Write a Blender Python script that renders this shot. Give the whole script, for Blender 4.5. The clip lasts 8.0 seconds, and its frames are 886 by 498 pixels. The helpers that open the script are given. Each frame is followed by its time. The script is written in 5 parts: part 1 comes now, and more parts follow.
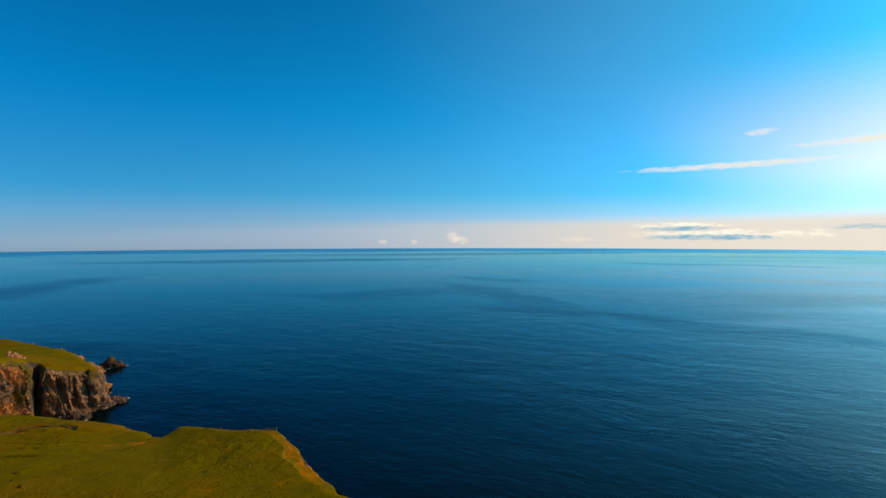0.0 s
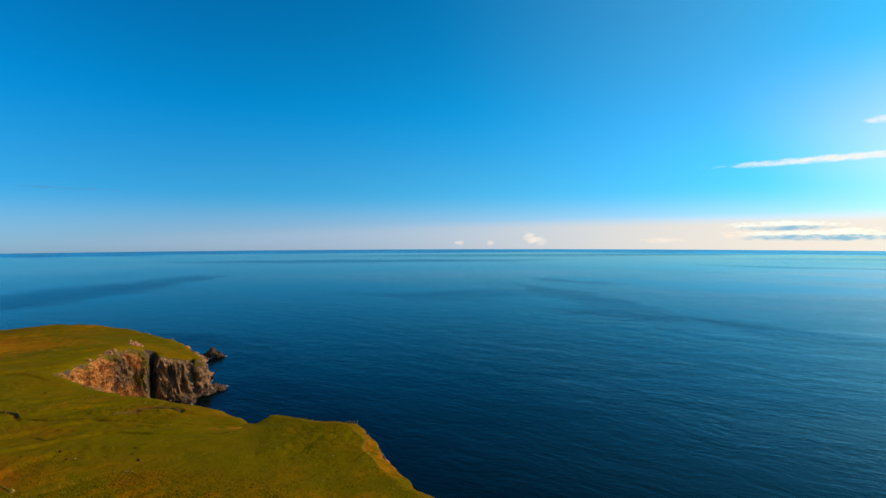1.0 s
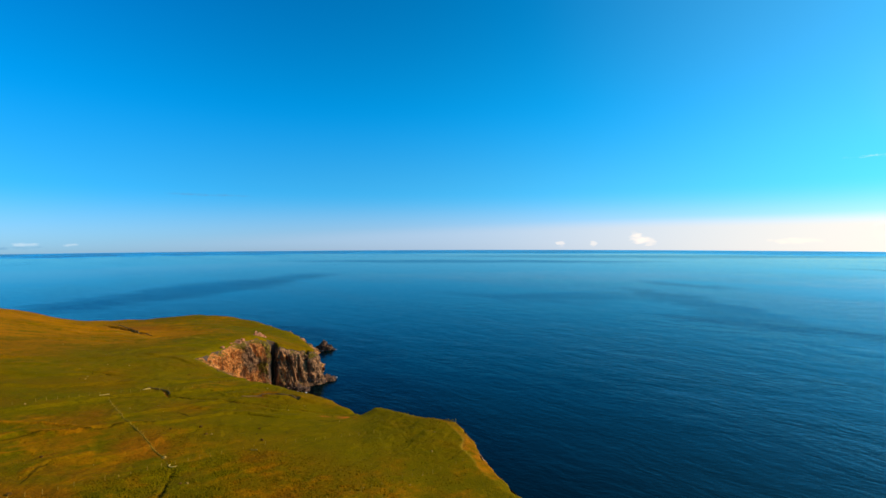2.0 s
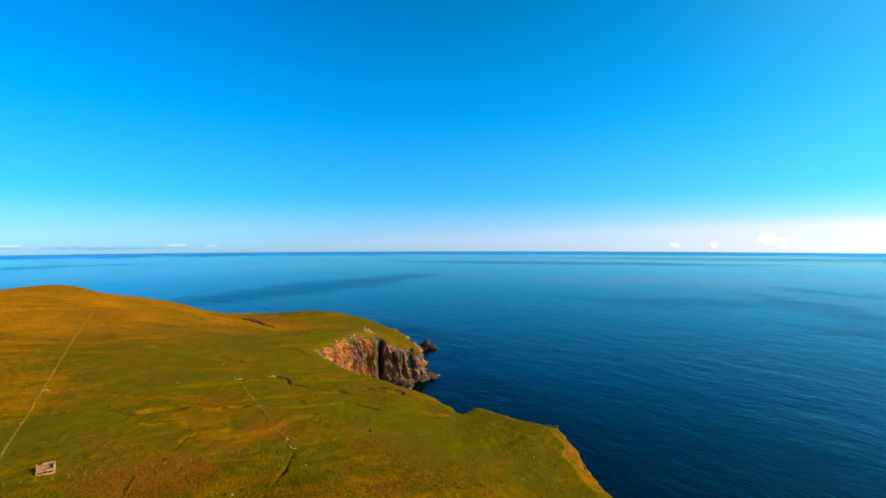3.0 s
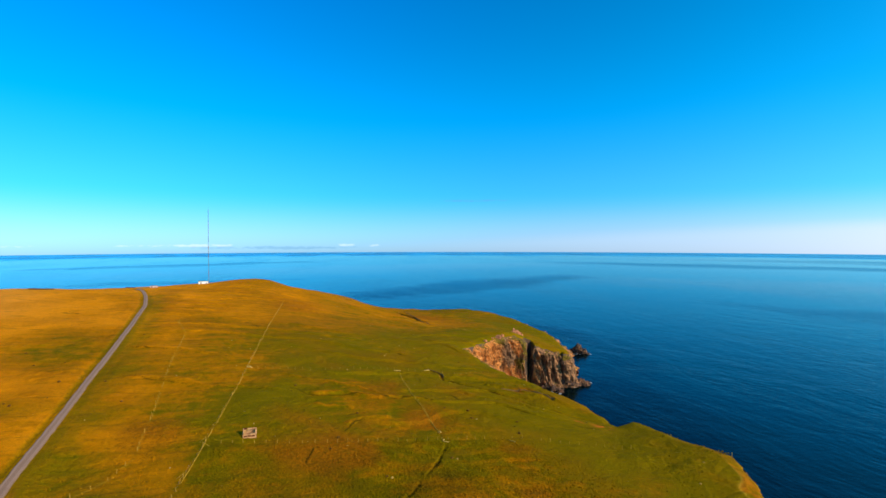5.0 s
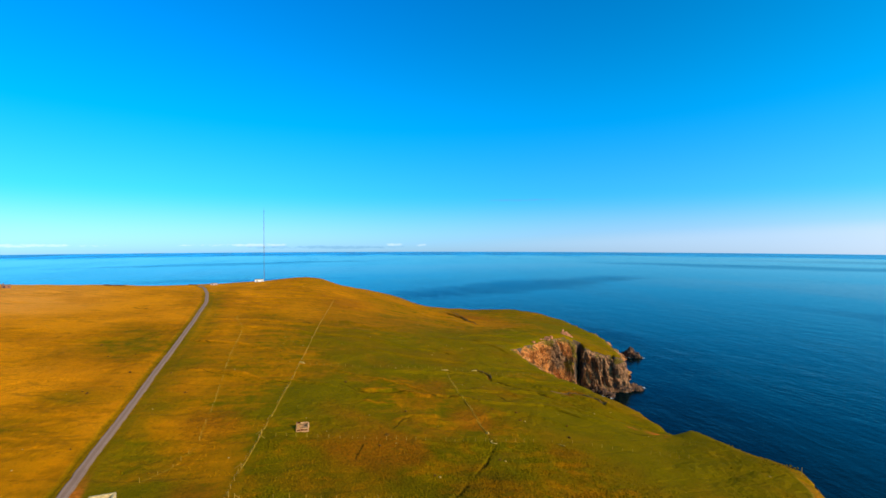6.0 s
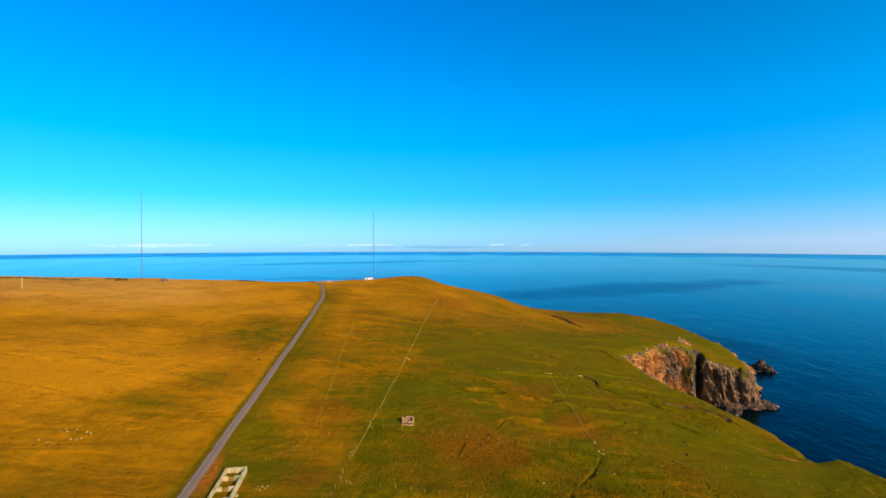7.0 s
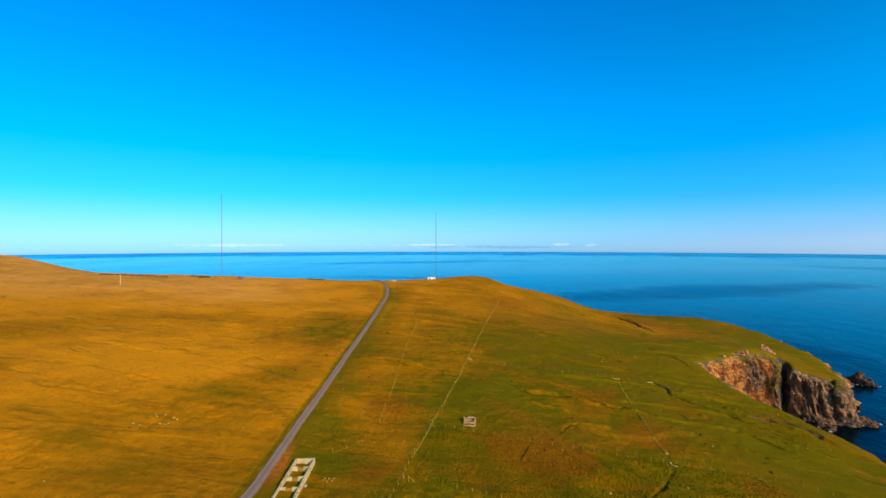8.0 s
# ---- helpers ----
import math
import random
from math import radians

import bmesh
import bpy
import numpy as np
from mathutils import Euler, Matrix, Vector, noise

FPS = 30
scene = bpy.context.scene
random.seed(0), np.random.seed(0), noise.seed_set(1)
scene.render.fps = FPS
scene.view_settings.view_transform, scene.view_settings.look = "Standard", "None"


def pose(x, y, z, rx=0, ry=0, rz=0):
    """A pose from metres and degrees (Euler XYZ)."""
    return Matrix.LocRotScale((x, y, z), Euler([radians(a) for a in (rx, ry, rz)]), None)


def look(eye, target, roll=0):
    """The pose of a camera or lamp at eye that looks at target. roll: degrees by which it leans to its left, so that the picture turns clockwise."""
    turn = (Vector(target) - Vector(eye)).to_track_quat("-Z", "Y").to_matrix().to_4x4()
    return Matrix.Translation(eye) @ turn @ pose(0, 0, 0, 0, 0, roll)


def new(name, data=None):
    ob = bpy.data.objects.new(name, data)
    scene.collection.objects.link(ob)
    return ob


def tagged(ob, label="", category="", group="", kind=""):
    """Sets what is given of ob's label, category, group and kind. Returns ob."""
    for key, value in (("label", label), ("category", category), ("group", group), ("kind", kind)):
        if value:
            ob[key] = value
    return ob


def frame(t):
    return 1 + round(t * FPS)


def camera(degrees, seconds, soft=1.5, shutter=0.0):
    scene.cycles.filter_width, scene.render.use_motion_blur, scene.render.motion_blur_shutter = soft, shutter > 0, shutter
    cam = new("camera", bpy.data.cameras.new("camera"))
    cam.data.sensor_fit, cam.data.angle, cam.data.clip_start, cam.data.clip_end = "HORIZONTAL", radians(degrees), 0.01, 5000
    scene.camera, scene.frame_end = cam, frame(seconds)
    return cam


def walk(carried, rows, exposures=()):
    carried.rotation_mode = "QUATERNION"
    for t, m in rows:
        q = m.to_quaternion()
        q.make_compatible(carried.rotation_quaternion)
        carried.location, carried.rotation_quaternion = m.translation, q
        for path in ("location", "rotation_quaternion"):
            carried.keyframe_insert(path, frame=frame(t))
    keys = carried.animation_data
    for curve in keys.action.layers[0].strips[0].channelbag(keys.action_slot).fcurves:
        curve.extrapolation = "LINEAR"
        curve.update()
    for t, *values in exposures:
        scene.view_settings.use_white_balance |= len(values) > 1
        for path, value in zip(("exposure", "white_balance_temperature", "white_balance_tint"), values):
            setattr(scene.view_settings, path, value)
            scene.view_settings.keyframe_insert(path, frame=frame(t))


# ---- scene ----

# ---- camera and its walk ----
cam = camera(85.25, 8.0)
# seconds, eye x, y, z, yaw, pitch, roll
PATH = [
    (0, 0, 0, 90, 0, -1.14, -0.1),
    (0.5, 0.03, -0.04, 89.94, 3.69, -1.08, -0.16),
    (1, 0.17, -0.2, 90.0, 9.06, -1.01, -0.17),
    (1.5, 0.35, -0.47, 90.21, 14.94, -0.95, -0.17),
    (1.7, 0.42, -0.58, 90.33, 17.29, -0.94, -0.17),
    (2.8, 0.94, -1.48, 90.81, 30.35, -0.82, -0.14),
    (3, 0.98, -1.56, 90.91, 32.83, -0.77, -0.12),
    (3.5, 1.0, -1.73, 91.15, 38.67, -0.74, -0.11),
    (4, 1.04, -1.81, 91.32, 43.2, -0.7, -0.11),
    (4.5, 1.02, -1.88, 91.49, 47.18, -0.7, -0.1),
    (4.7, 1.0, -1.9, 91.52, 48.89, -0.7, -0.08),
    (5.8, 0.47, -1.97, 91.55, 53.8, -0.72, -0.02),
    (6, 0.35, -1.94, 91.56, 55.98, -0.73, -0.01),
    (6.5, 0.12, -1.86, 91.59, 62.01, -0.74, 0.02),
    (7, 0.05, -1.76, 91.6, 68.17, -0.72, 0),
    (7.5, -0.1, -1.64, 91.64, 73.68, -0.71, -0.03),
    (8, -0.31, -1.6, 91.7, 75.56, -0.74, -0.02),
]
EXPOSURES = [(0, -0.72, 6600, 10), (1, -0.54, 6560, 10), (1.5, -0.39, 6520, 10), (3, -0.02, 6480, 10), (3.5, 0.06, 6460, 10), (4.5, 0.08, 6440, 10),
             (6, 0.02, 6380, 9), (8, -0.12, 5980, 8)]
walk(cam, [(t, pose(x, y, z, 0, 0, yaw) @ pose(0, 0, 0, 90 + pitch) @ pose(0, 0, 0, 0, 0, roll))
           for t, x, y, z, yaw, pitch, roll in PATH], EXPOSURES)

# ---- sky, sun ----
SUN_TURN, SUN_HEIGHT = 65.0, 27.0  # degrees to the right of +y, degrees above the horizon
SKY_STRENGTH = 0.085
sun_way = Vector((math.sin(radians(SUN_TURN)) * math.cos(radians(SUN_HEIGHT)),
                  math.cos(radians(SUN_TURN)) * math.cos(radians(SUN_HEIGHT)), math.sin(radians(SUN_HEIGHT))))

world = bpy.data.worlds.new("world")
scene.world = world
world.use_nodes = True


class Nodes:
    """Short spelling for node trees."""

    def __init__(self, tree):
        self.tree = tree
        tree.nodes.clear()

    def node(self, kind, inputs=(), operation=None):
        n = self.tree.nodes.new(kind)
        if operation:
            n.operation = operation
        for key, value in dict(inputs).items():
            self.put(n.inputs[key], value)
        return n

    def put(self, socket, value):
        if isinstance(value, bpy.types.NodeSocket):
            self.tree.links.new(value, socket)
        else:
            socket.default_value = value

    def math(self, op, a, b=0.0, c=0.0, clamp=False):
        n = self.node("ShaderNodeMath", operation=op)
        n.use_clamp = clamp
        for s, v in zip(n.inputs, (a, b, c)):
            self.put(s, v)
        return n.outputs[0]

    def step(self, v, low, high, out_low=0.0, out_high=1.0):
        n = self.node("ShaderNodeMapRange")
        n.interpolation_type, n.clamp = "SMOOTHSTEP", True
        for key, value in zip(("Value", "From Min", "From Max", "To Min", "To Max"), (v, low, high, out_low, out_high)):
            self.put(n.inputs[key], value)
        return n.outputs[0]

    def mix(self, factor, a, b, blend="MIX"):
        n = self.node("ShaderNodeMix")
        n.data_type, n.blend_type = "RGBA", blend
        for s, v in ((n.inputs[0], factor), (n.inputs[6], a), (n.inputs[7], b)):
            self.put(s, v if isinstance(v, (bpy.types.NodeSocket, float, int)) else (*v, 1.0))
        return n.outputs[2]

    def noise(self, vector, scale, detail=3.0, rough=0.55, out=0):
        return self.node("ShaderNodeTexNoise", {"Vector": vector, "Scale": scale, "Detail": detail, "Roughness": rough}).outputs[out]

    def mapping(self, vector, scale=(1, 1, 1), turn=(0, 0, 0), move=(0, 0, 0)):
        return self.node("ShaderNodeMapping", {"Vector": vector, "Location": move, "Rotation": turn, "Scale": scale}).outputs[0]


def build_sky():
    n = Nodes(world.node_tree)
    way = n.node("ShaderNodeTexCoord").outputs["Generated"]
    part = n.node("ShaderNodeSeparateXYZ", {0: way})
    x, y, z = part.outputs
    # The sea ends a little below eye level: the sky begins there.
    lifted = n.node("ShaderNodeVectorMath", {0: way, 1: (0, 0, 0.021)}, operation="ADD").outputs[0]
    lifted = n.node("ShaderNodeVectorMath", {0: lifted}, operation="NORMALIZE").outputs[0]
    heaven = n.node("ShaderNodeTexSky")
    heaven.sky_type, heaven.sun_disc = "NISHITA", False
    n.put(heaven.inputs["Vector"], lifted)
    heaven.sun_elevation, heaven.sun_rotation = radians(SUN_HEIGHT), radians(SUN_TURN)
    heaven.altitude, heaven.air_density, heaven.dust_density, heaven.ozone_density = 0.0, 1.0, 0.5, 2.5
    air = heaven.outputs[0]
    # degrees round and up
    turn = n.math("MULTIPLY", n.math("ARCTAN2", n.math("MULTIPLY", x, -1.0), y), 57.296)
    rise = n.math("ADD", n.math("MULTIPLY", n.math("ARCSINE", z), 57.296), 1.05)
    # a clear, deep blue air after rain: paler low down and towards the sun
    glow = n.node("ShaderNodeRGBToBW", {0: air}).outputs[0]
    low = n.mix(n.step(turn, -5.0, 65.0), (1.42, 1.70, 2.26), (0.80, 1.53, 2.06))
    mid = n.mix(n.step(turn, -5.0, 65.0), (0.26, 1.62, 3.1), (0.16, 1.52, 3.0))
    high = n.mix(n.step(turn, 20.0, 80.0), (0.0, 1.46, 4.2), (0.0, 1.53, 5.2))
    tint = n.mix(n.step(rise, 0.0, 7.0), low, mid)
    clear = n.mix(n.step(turn, -30.0, 40.0), (0.05, 1.71, 4.3), (0.0, 1.78, 4.6))
    clear = n.mix(n.step(turn, 55.0, 105.0), clear, (0.0, 1.67, 4.6))
    tint = n.mix(n.step(rise, 4.0, 17.0), tint, clear)
    tint = n.mix(n.step(rise, 13.0, 32.0), tint, high)
    tint = n.mix(n.step(rise, 32.0, 55.0), tint, (0.45, 1.15, 2.1))
    to_sun = n.node("ShaderNodeVectorMath", {0: way, 1: tuple(sun_way)}, operation="DOT_PRODUCT").outputs["Value"]
    tint = n.mix(n.math("MULTIPLY", n.step(to_sun, 0.35, 0.85), n.step(rise, 4.0, 12.0)), tint, (0.26, 1.86, 4.4))
    tint = n.mix(n.math("MULTIPLY", n.step(to_sun, 0.70, 0.95), n.step(rise, 2.0, 8.0)), tint, n.mix(n.step(rise, 8.0, 20.0), (1.9, 2.15, 2.9), (0.15, 1.92, 4.4)))
    tint = n.mix(n.step(to_sun, 0.945, 0.992), tint, (4.2, 4.2, 4.4))
    air = n.node("ShaderNodeVectorMath", {0: tint, "Scale": n.math("MULTIPLY", glow, n.step(turn, 0.0, 45.0, 1.11, 1.0))}, operation="SCALE").outputs[0]
    flat = n.node("ShaderNodeCombineXYZ", {0: n.math("MULTIPLY", turn, 0.3), 1: rise, 2: 0.0}).outputs[0]
    rag = n.noise(flat, 0.9, 5.0, 0.6)
    fine = n.noise(flat, 3.2, 5.0, 0.65)
    # a bank of thin bright haze over the sea, higher towards the sun
    top = n.math("ADD", n.step(turn, -10.0, 90.0, 3.4, 0.4), n.step(turn, -60.0, -10.0, 0.5, 0.0))
    bank = n.math("MULTIPLY", n.step(n.math("SUBTRACT", rise, top), -1.1, 0.4, 1.0, 0.0), n.step(turn, -25.0, 75.0, 0.92, 0.08))
    colour = n.mix(bank, air, n.mix(n.step(turn, -36.0, 27.0), (15.8, 14.5, 14.6), (6.6, 9.0, 12.5)))
    # clouds: degrees round, degrees up, half width, half height, raggedness, colour
    white, grey, rose = (17.0, 16.6, 16.4), (4.2, 9.0, 14.2), (17.0, 15.2, 14.8)
    haze, bright = (1.6, 4.6, 8.2), (21.0, 20.4, 20.0)
    sunny_side = (
        (-31.0, 8.5, 12.5, 0.42, 1.5, 0.85, white), (-42.0, 9.9, 8.0, 0.42, 1.5, 0.85, white), (-33.3, 11.5, 1.6, 0.4, 2.2, 0.6, white),
        (-26.0, 2.45, 5.4, 0.5, 2.6, 0.9, bright), (-30.5, 1.5, 10.0, 0.6, 2.8, 0.8, bright), (-26.3, 2.2, 4.6, 0.36, 2.2, 0.95, grey),
        (-29.0, 1.25, 8.0, 0.40, 2.2, 0.95, grey), (-44.0, 2.2, 6.0, 0.4, 2.2, 0.8, grey), (-1.2, 1.35, 1.0, 0.8, 2.6, 0.75, rose),
        (-2.0, 1.05, 1.4, 0.55, 3.0, 0.6, rose), (7.1, 0.75, 0.7, 0.5, 3.0, 0.5, rose), (3.4, 0.7, 0.5, 0.4, 3.0, 0.45, rose),
        (-15.5, 1.0, 2.2, 0.35, 3.0, 0.6, rose), (-22.0, 1.5, 1.5, 0.5, 3.0, 0.6, rose),
    )
    far_side = (
        (47.2, 6.05, 5.0, 0.18, 2.4, 0.5, haze), (78.0, 0.8, 6.5, 0.2, 3.4, 0.25, rose), (62.0, 0.85, 1.2, 0.2, 3.4, 0.24, white),
        (58.5, 0.8, 0.8, 0.2, 3.4, 0.24, white), (99.0, 0.8, 7.5, 0.2, 3.4, 0.25, rose), (70.0, 0.55, 12.0, 0.25, 2.4, 0.4, haze),
    )
    for at, up, wide, high, torn, thick, tint in sunny_side + far_side:
        u = n.math("DIVIDE", n.math("SUBTRACT", turn, at), wide)
        v = n.math("DIVIDE", n.math("SUBTRACT", rise, up), high)
        far = n.math("ADD", n.math("MULTIPLY", u, u), n.math("MULTIPLY", v, v))
        lump = n.math("MULTIPLY", n.math("SUBTRACT", n.math("ADD", n.math("MULTIPLY", rag, 0.4), n.math("MULTIPLY", fine, 0.6)), 0.5), torn * 2)
        mask = n.step(n.math("ADD", n.math("SUBTRACT", 1.0, far), lump), 0.1, 1.2, 0.0, thick)
        colour = n.mix(mask, colour, tint)
    # the air is a little less blue towards the sun
    warmth = n.node("ShaderNodeCombineXYZ", {0: n.step(turn, -45.0, 62.0, 1.03, 1.0), 1: 1.0, 2: n.step(turn, -45.0, 62.0, 0.83, 1.0)}).outputs[0]
    colour = n.node("ShaderNodeVectorMath", {0: colour, 1: warmth}, operation="MULTIPLY").outputs[0]
    back = n.node("ShaderNodeBackground", {"Color": colour, "Strength": SKY_STRENGTH})
    n.node("ShaderNodeOutputWorld", {"Surface": back.outputs[0]})


build_sky()
sun = new("sun", bpy.data.lights.new("sun", "SUN"))
sun.data.energy, sun.data.angle, sun.data.color = 4.4, radians(0.6), (1.0, 0.82, 0.56)
sun.matrix_world = look(sun_way * 500, (0, 0, 0))

# ---- materials ----
def material(name):
    m = bpy.data.materials.new(name)
    m.use_nodes = True
    return m, Nodes(m.node_tree)


def finish(n, colour, rough, bump=None, strength=0.5, distance=0.1, metal=0.0, specular=0.5):
    shader = n.node("ShaderNodeBsdfPrincipled", {"Roughness": rough, "Metallic": metal, "Specular IOR Level": specular})
    n.put(shader.inputs["Base Color"], colour if isinstance(colour, bpy.types.NodeSocket) else (*colour, 1.0))
    if bump is not None:
        b = n.node("ShaderNodeBump", {"Height": bump, "Strength": strength, "Distance": distance})
        n.put(shader.inputs["Normal"], b.outputs[0])
    n.node("ShaderNodeOutputMaterial", {"Surface": shader.outputs[0]})


def place(n):
    return n.node("ShaderNodeNewGeometry").outputs["Position"]


def attribute(n, name):
    a = n.node("ShaderNodeAttribute")
    a.attribute_name = name
    return a.outputs["Fac"]


def grass_material(name="moor_grass", soil=True):
    m, n = material(name)
    p = place(n)
    dry, bare, lush = attribute(n, "dry"), attribute(n, "bare"), attribute(n, "lush")
    heath_shade, pale, russet = attribute(n, "heath_shade"), attribute(n, "pale"), attribute(n, "russet")
    lie = n.mapping(p, turn=(0, 0, radians(-70)))
    broad = n.noise(p, 0.03, 4.0, 0.6)
    patch = n.noise(p, 0.13, 5.0, 0.65)
    tuft = n.noise(p, 1.1, 4.0, 0.7)
    blade = n.noise(p, 4.5, 4.0, 0.75)
    streak = n.noise(n.mapping(lie, (0.035, 0.22, 0.1)), 1.0, 4.0, 0.6)
    track = n.noise(n.mapping(lie, (0.018, 0.075, 0.02), move=(4.0, 2.0, 0)), 1.0, 3.0, 0.5)
    green = n.mix(n.step(patch, 0.35, 0.65), (0.139, 0.100, 0.0005), (0.182, 0.118, 0.0007))
    ochre = n.mix(n.step(patch, 0.3, 0.7), (0.44, 0.150, 0.001), (0.330, 0.138, 0.001))
    straw = n.mix(n.step(patch, 0.3, 0.7), (0.68, 0.220, 0.001), (0.51, 0.182, 0.001))
    straw = n.mix(n.step(dry, 1.3, 1.75), straw, (0.76, 0.256, 0.003))
    straw = n.mix(n.math("MULTIPLY", attribute(n, "pink"), n.step(streak, 0.3, 0.6, 0.5, 1.0)), straw, (0.82, 0.315, 0.045))
    rust = n.mix(n.step(tuft, 0.35, 0.65), (0.33, 0.092, 0.003), (0.22, 0.078, 0.003))
    mixed = n.math("ADD", dry, n.math("MULTIPLY", n.math("SUBTRACT", n.math("ADD", n.math("MULTIPLY", n.noise(p, 0.38, 4.0, 0.6), 0.7), n.math("ADD", patch, streak)), 1.35), 1.9))
    colour = n.mix(n.step(mixed, 0.1, 0.95), green, ochre)
    colour = n.mix(n.step(mixed, 0.8, 1.5), colour, straw)
    colour = n.mix(n.math("MULTIPLY", n.step(n.math("ADD", broad, n.math("MULTIPLY", tuft, 0.3)), 0.58, 0.80), 0.3), colour, rust)
    colour = n.mix(n.math("MULTIPLY", n.step(n.math("ADD", russet, n.math("SUBTRACT", n.math("ADD", patch, n.math("MULTIPLY", tuft, 0.6)), 0.8)), 0.2, 0.9), 0.75), colour, rust)
    colour = n.mix(n.math("MULTIPLY", n.step(n.math("ADD", lush, n.math("MULTIPLY", n.math("SUBTRACT", patch, 0.5), 0.6)), 0.05, 0.9), 0.7), colour, n.mix(n.step(tuft, 0.35, 0.65), (0.140, 0.114, 0.001), (0.116, 0.098, 0.001)))
    # narrow sheep tracks that follow the slope
    line = n.step(n.math("ABSOLUTE", n.math("SUBTRACT", track, 0.5)), 0.0, 0.03, 1.0, 0.0)
    colour = n.mix(n.math("MULTIPLY", n.math("MULTIPLY", line, n.math("MULTIPLY", n.step(patch, 0.4, 0.6), n.step(dry, 0.0, 0.4))), 0.38), colour, (0.085, 0.052, 0.004))
    # darker hollows between tussocks, put into the colour, and bleached blades on them
    rough = n.math("ADD", 0.36, n.math("MULTIPLY", heath_shade, 0.35))
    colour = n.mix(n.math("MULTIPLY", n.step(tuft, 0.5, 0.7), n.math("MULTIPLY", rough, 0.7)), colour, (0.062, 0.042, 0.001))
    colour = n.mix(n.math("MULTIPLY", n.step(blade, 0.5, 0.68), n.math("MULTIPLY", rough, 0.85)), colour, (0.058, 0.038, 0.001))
    colour = n.mix(n.math("MULTIPLY", n.step(blade, 0.48, 0.3), 0.3), colour, (0.40, 0.22, 0.005))
    # dark heath and peat, and the shade in ditches, painted into the colour
    colour = n.mix(n.math("MULTIPLY", n.step(heath_shade, 0.5, 0.95), n.step(blade, 0.3, 0.6, 0.7, 0.95)), colour, (0.042, 0.026, 0.002))
    colour = n.mix(n.math("MULTIPLY", pale, n.step(blade, 0.65, 0.35, 0.35, 1.0)), colour, (0.48, 0.28, 0.02))
    earth = n.mix(n.step(tuft, 0.3, 0.7), (0.34, 0.09, 0.008), (0.62, 0.17, 0.014))
    colour = n.mix(n.math("MULTIPLY", bare, n.step(tuft, 0.2, 0.5, 0.55, 1.0)), colour, earth)
    if soil:  # bare rock and earth where the turf breaks off
        lean = n.node("ShaderNodeSeparateXYZ", {0: n.node("ShaderNodeNewGeometry").outputs["True Normal"]}).outputs[2]
        colour = n.mix(n.step(lean, 0.5, 0.3), colour, (0.10, 0.066, 0.048))
    height = n.math("SUBTRACT", n.math("MULTIPLY", line, -0.25), n.math("ADD", n.math("MULTIPLY", tuft, 0.7), n.math("MULTIPLY", blade, 0.45)))
    finish(n, colour, 0.95, height, 0.9, 0.45, specular=0.01)
    return m


def rock_material(name, dark, mid, warm, moss):
    m, n = material(name)
    p = place(n)
    hue, turfy = attribute(n, "warm"), attribute(n, "turfy")
    ledge = n.node("ShaderNodeSeparateXYZ", {0: n.node("ShaderNodeNewGeometry").outputs["Normal"]}).outputs[2]
    big = n.noise(p, 0.16, 4.0, 0.6)
    streak = n.noise(n.mapping(p, (0.8, 0.8, 0.14)), 0.8, 5.0, 0.7)
    grain = n.noise(p, 1.6, 5.0, 0.7)
    colour = n.mix(n.step(streak, 0.41, 0.57), dark, mid)
    warmth = n.math("ADD", hue, n.math("ADD", n.math("MULTIPLY", n.math("SUBTRACT", big, 0.5), 1.4), n.math("MULTIPLY", n.math("SUBTRACT", streak, 0.5), 0.9)))
    colour = n.mix(n.math("MULTIPLY", n.step(warmth, 0.3, 0.85), n.step(grain, 0.3, 0.6, 0.35, 1.0)), colour, warm)
    # pale fresh faces, more of them in the warm rock
    colour = n.mix(n.math("MULTIPLY", n.step(grain, 0.54, 0.66), n.step(warmth, 0.0, 0.8, 0.3, 0.85)), colour, (0.76, 0.40, 0.17))
    green = n.noise(n.mapping(p, (0.22, 0.22, 0.16), move=(2.0, 5.0, 1.0)), 1.0, 4.0, 0.65)
    grassy = n.math("ADD", n.math("ADD", turfy, n.math("MULTIPLY", n.math("SUBTRACT", green, 0.5), 2.2)), n.math("MULTIPLY", n.math("SUBTRACT", ledge, 0.25), 0.9))
    colour = n.mix(n.math("MULTIPLY", n.step(grassy, 0.42, 0.62), 0.9), colour, moss)
    fissure = n.noise(n.mapping(p, (1.0, 1.0, 0.10)), 1.0, 4.0, 0.6)
    crack = n.step(n.math("ABSOLUTE", n.math("SUBTRACT", fissure, 0.5)), 0.0, 0.03)
    colour = n.mix(n.math("MULTIPLY", n.math("SUBTRACT", 1.0, crack), 0.8), colour, (0.022, 0.015, 0.014))
    blotch = n.noise(n.mapping(p, (0.45, 0.45, 0.22), move=(9.0, 1.0, 4.0)), 1.0, 4.0, 0.65)
    colour = n.mix(n.math("MULTIPLY", n.step(blotch, 0.54, 0.66), 0.55), colour, (0.08, 0.045, 0.026))
    height = n.math("ADD", n.math("MULTIPLY", grain, 0.8), n.math("ADD", n.math("MULTIPLY", streak, 1.0), n.math("MULTIPLY", crack, 0.7)))
    finish(n, colour, 0.88, height, 1.0, 0.9, specular=0.15)
    return m


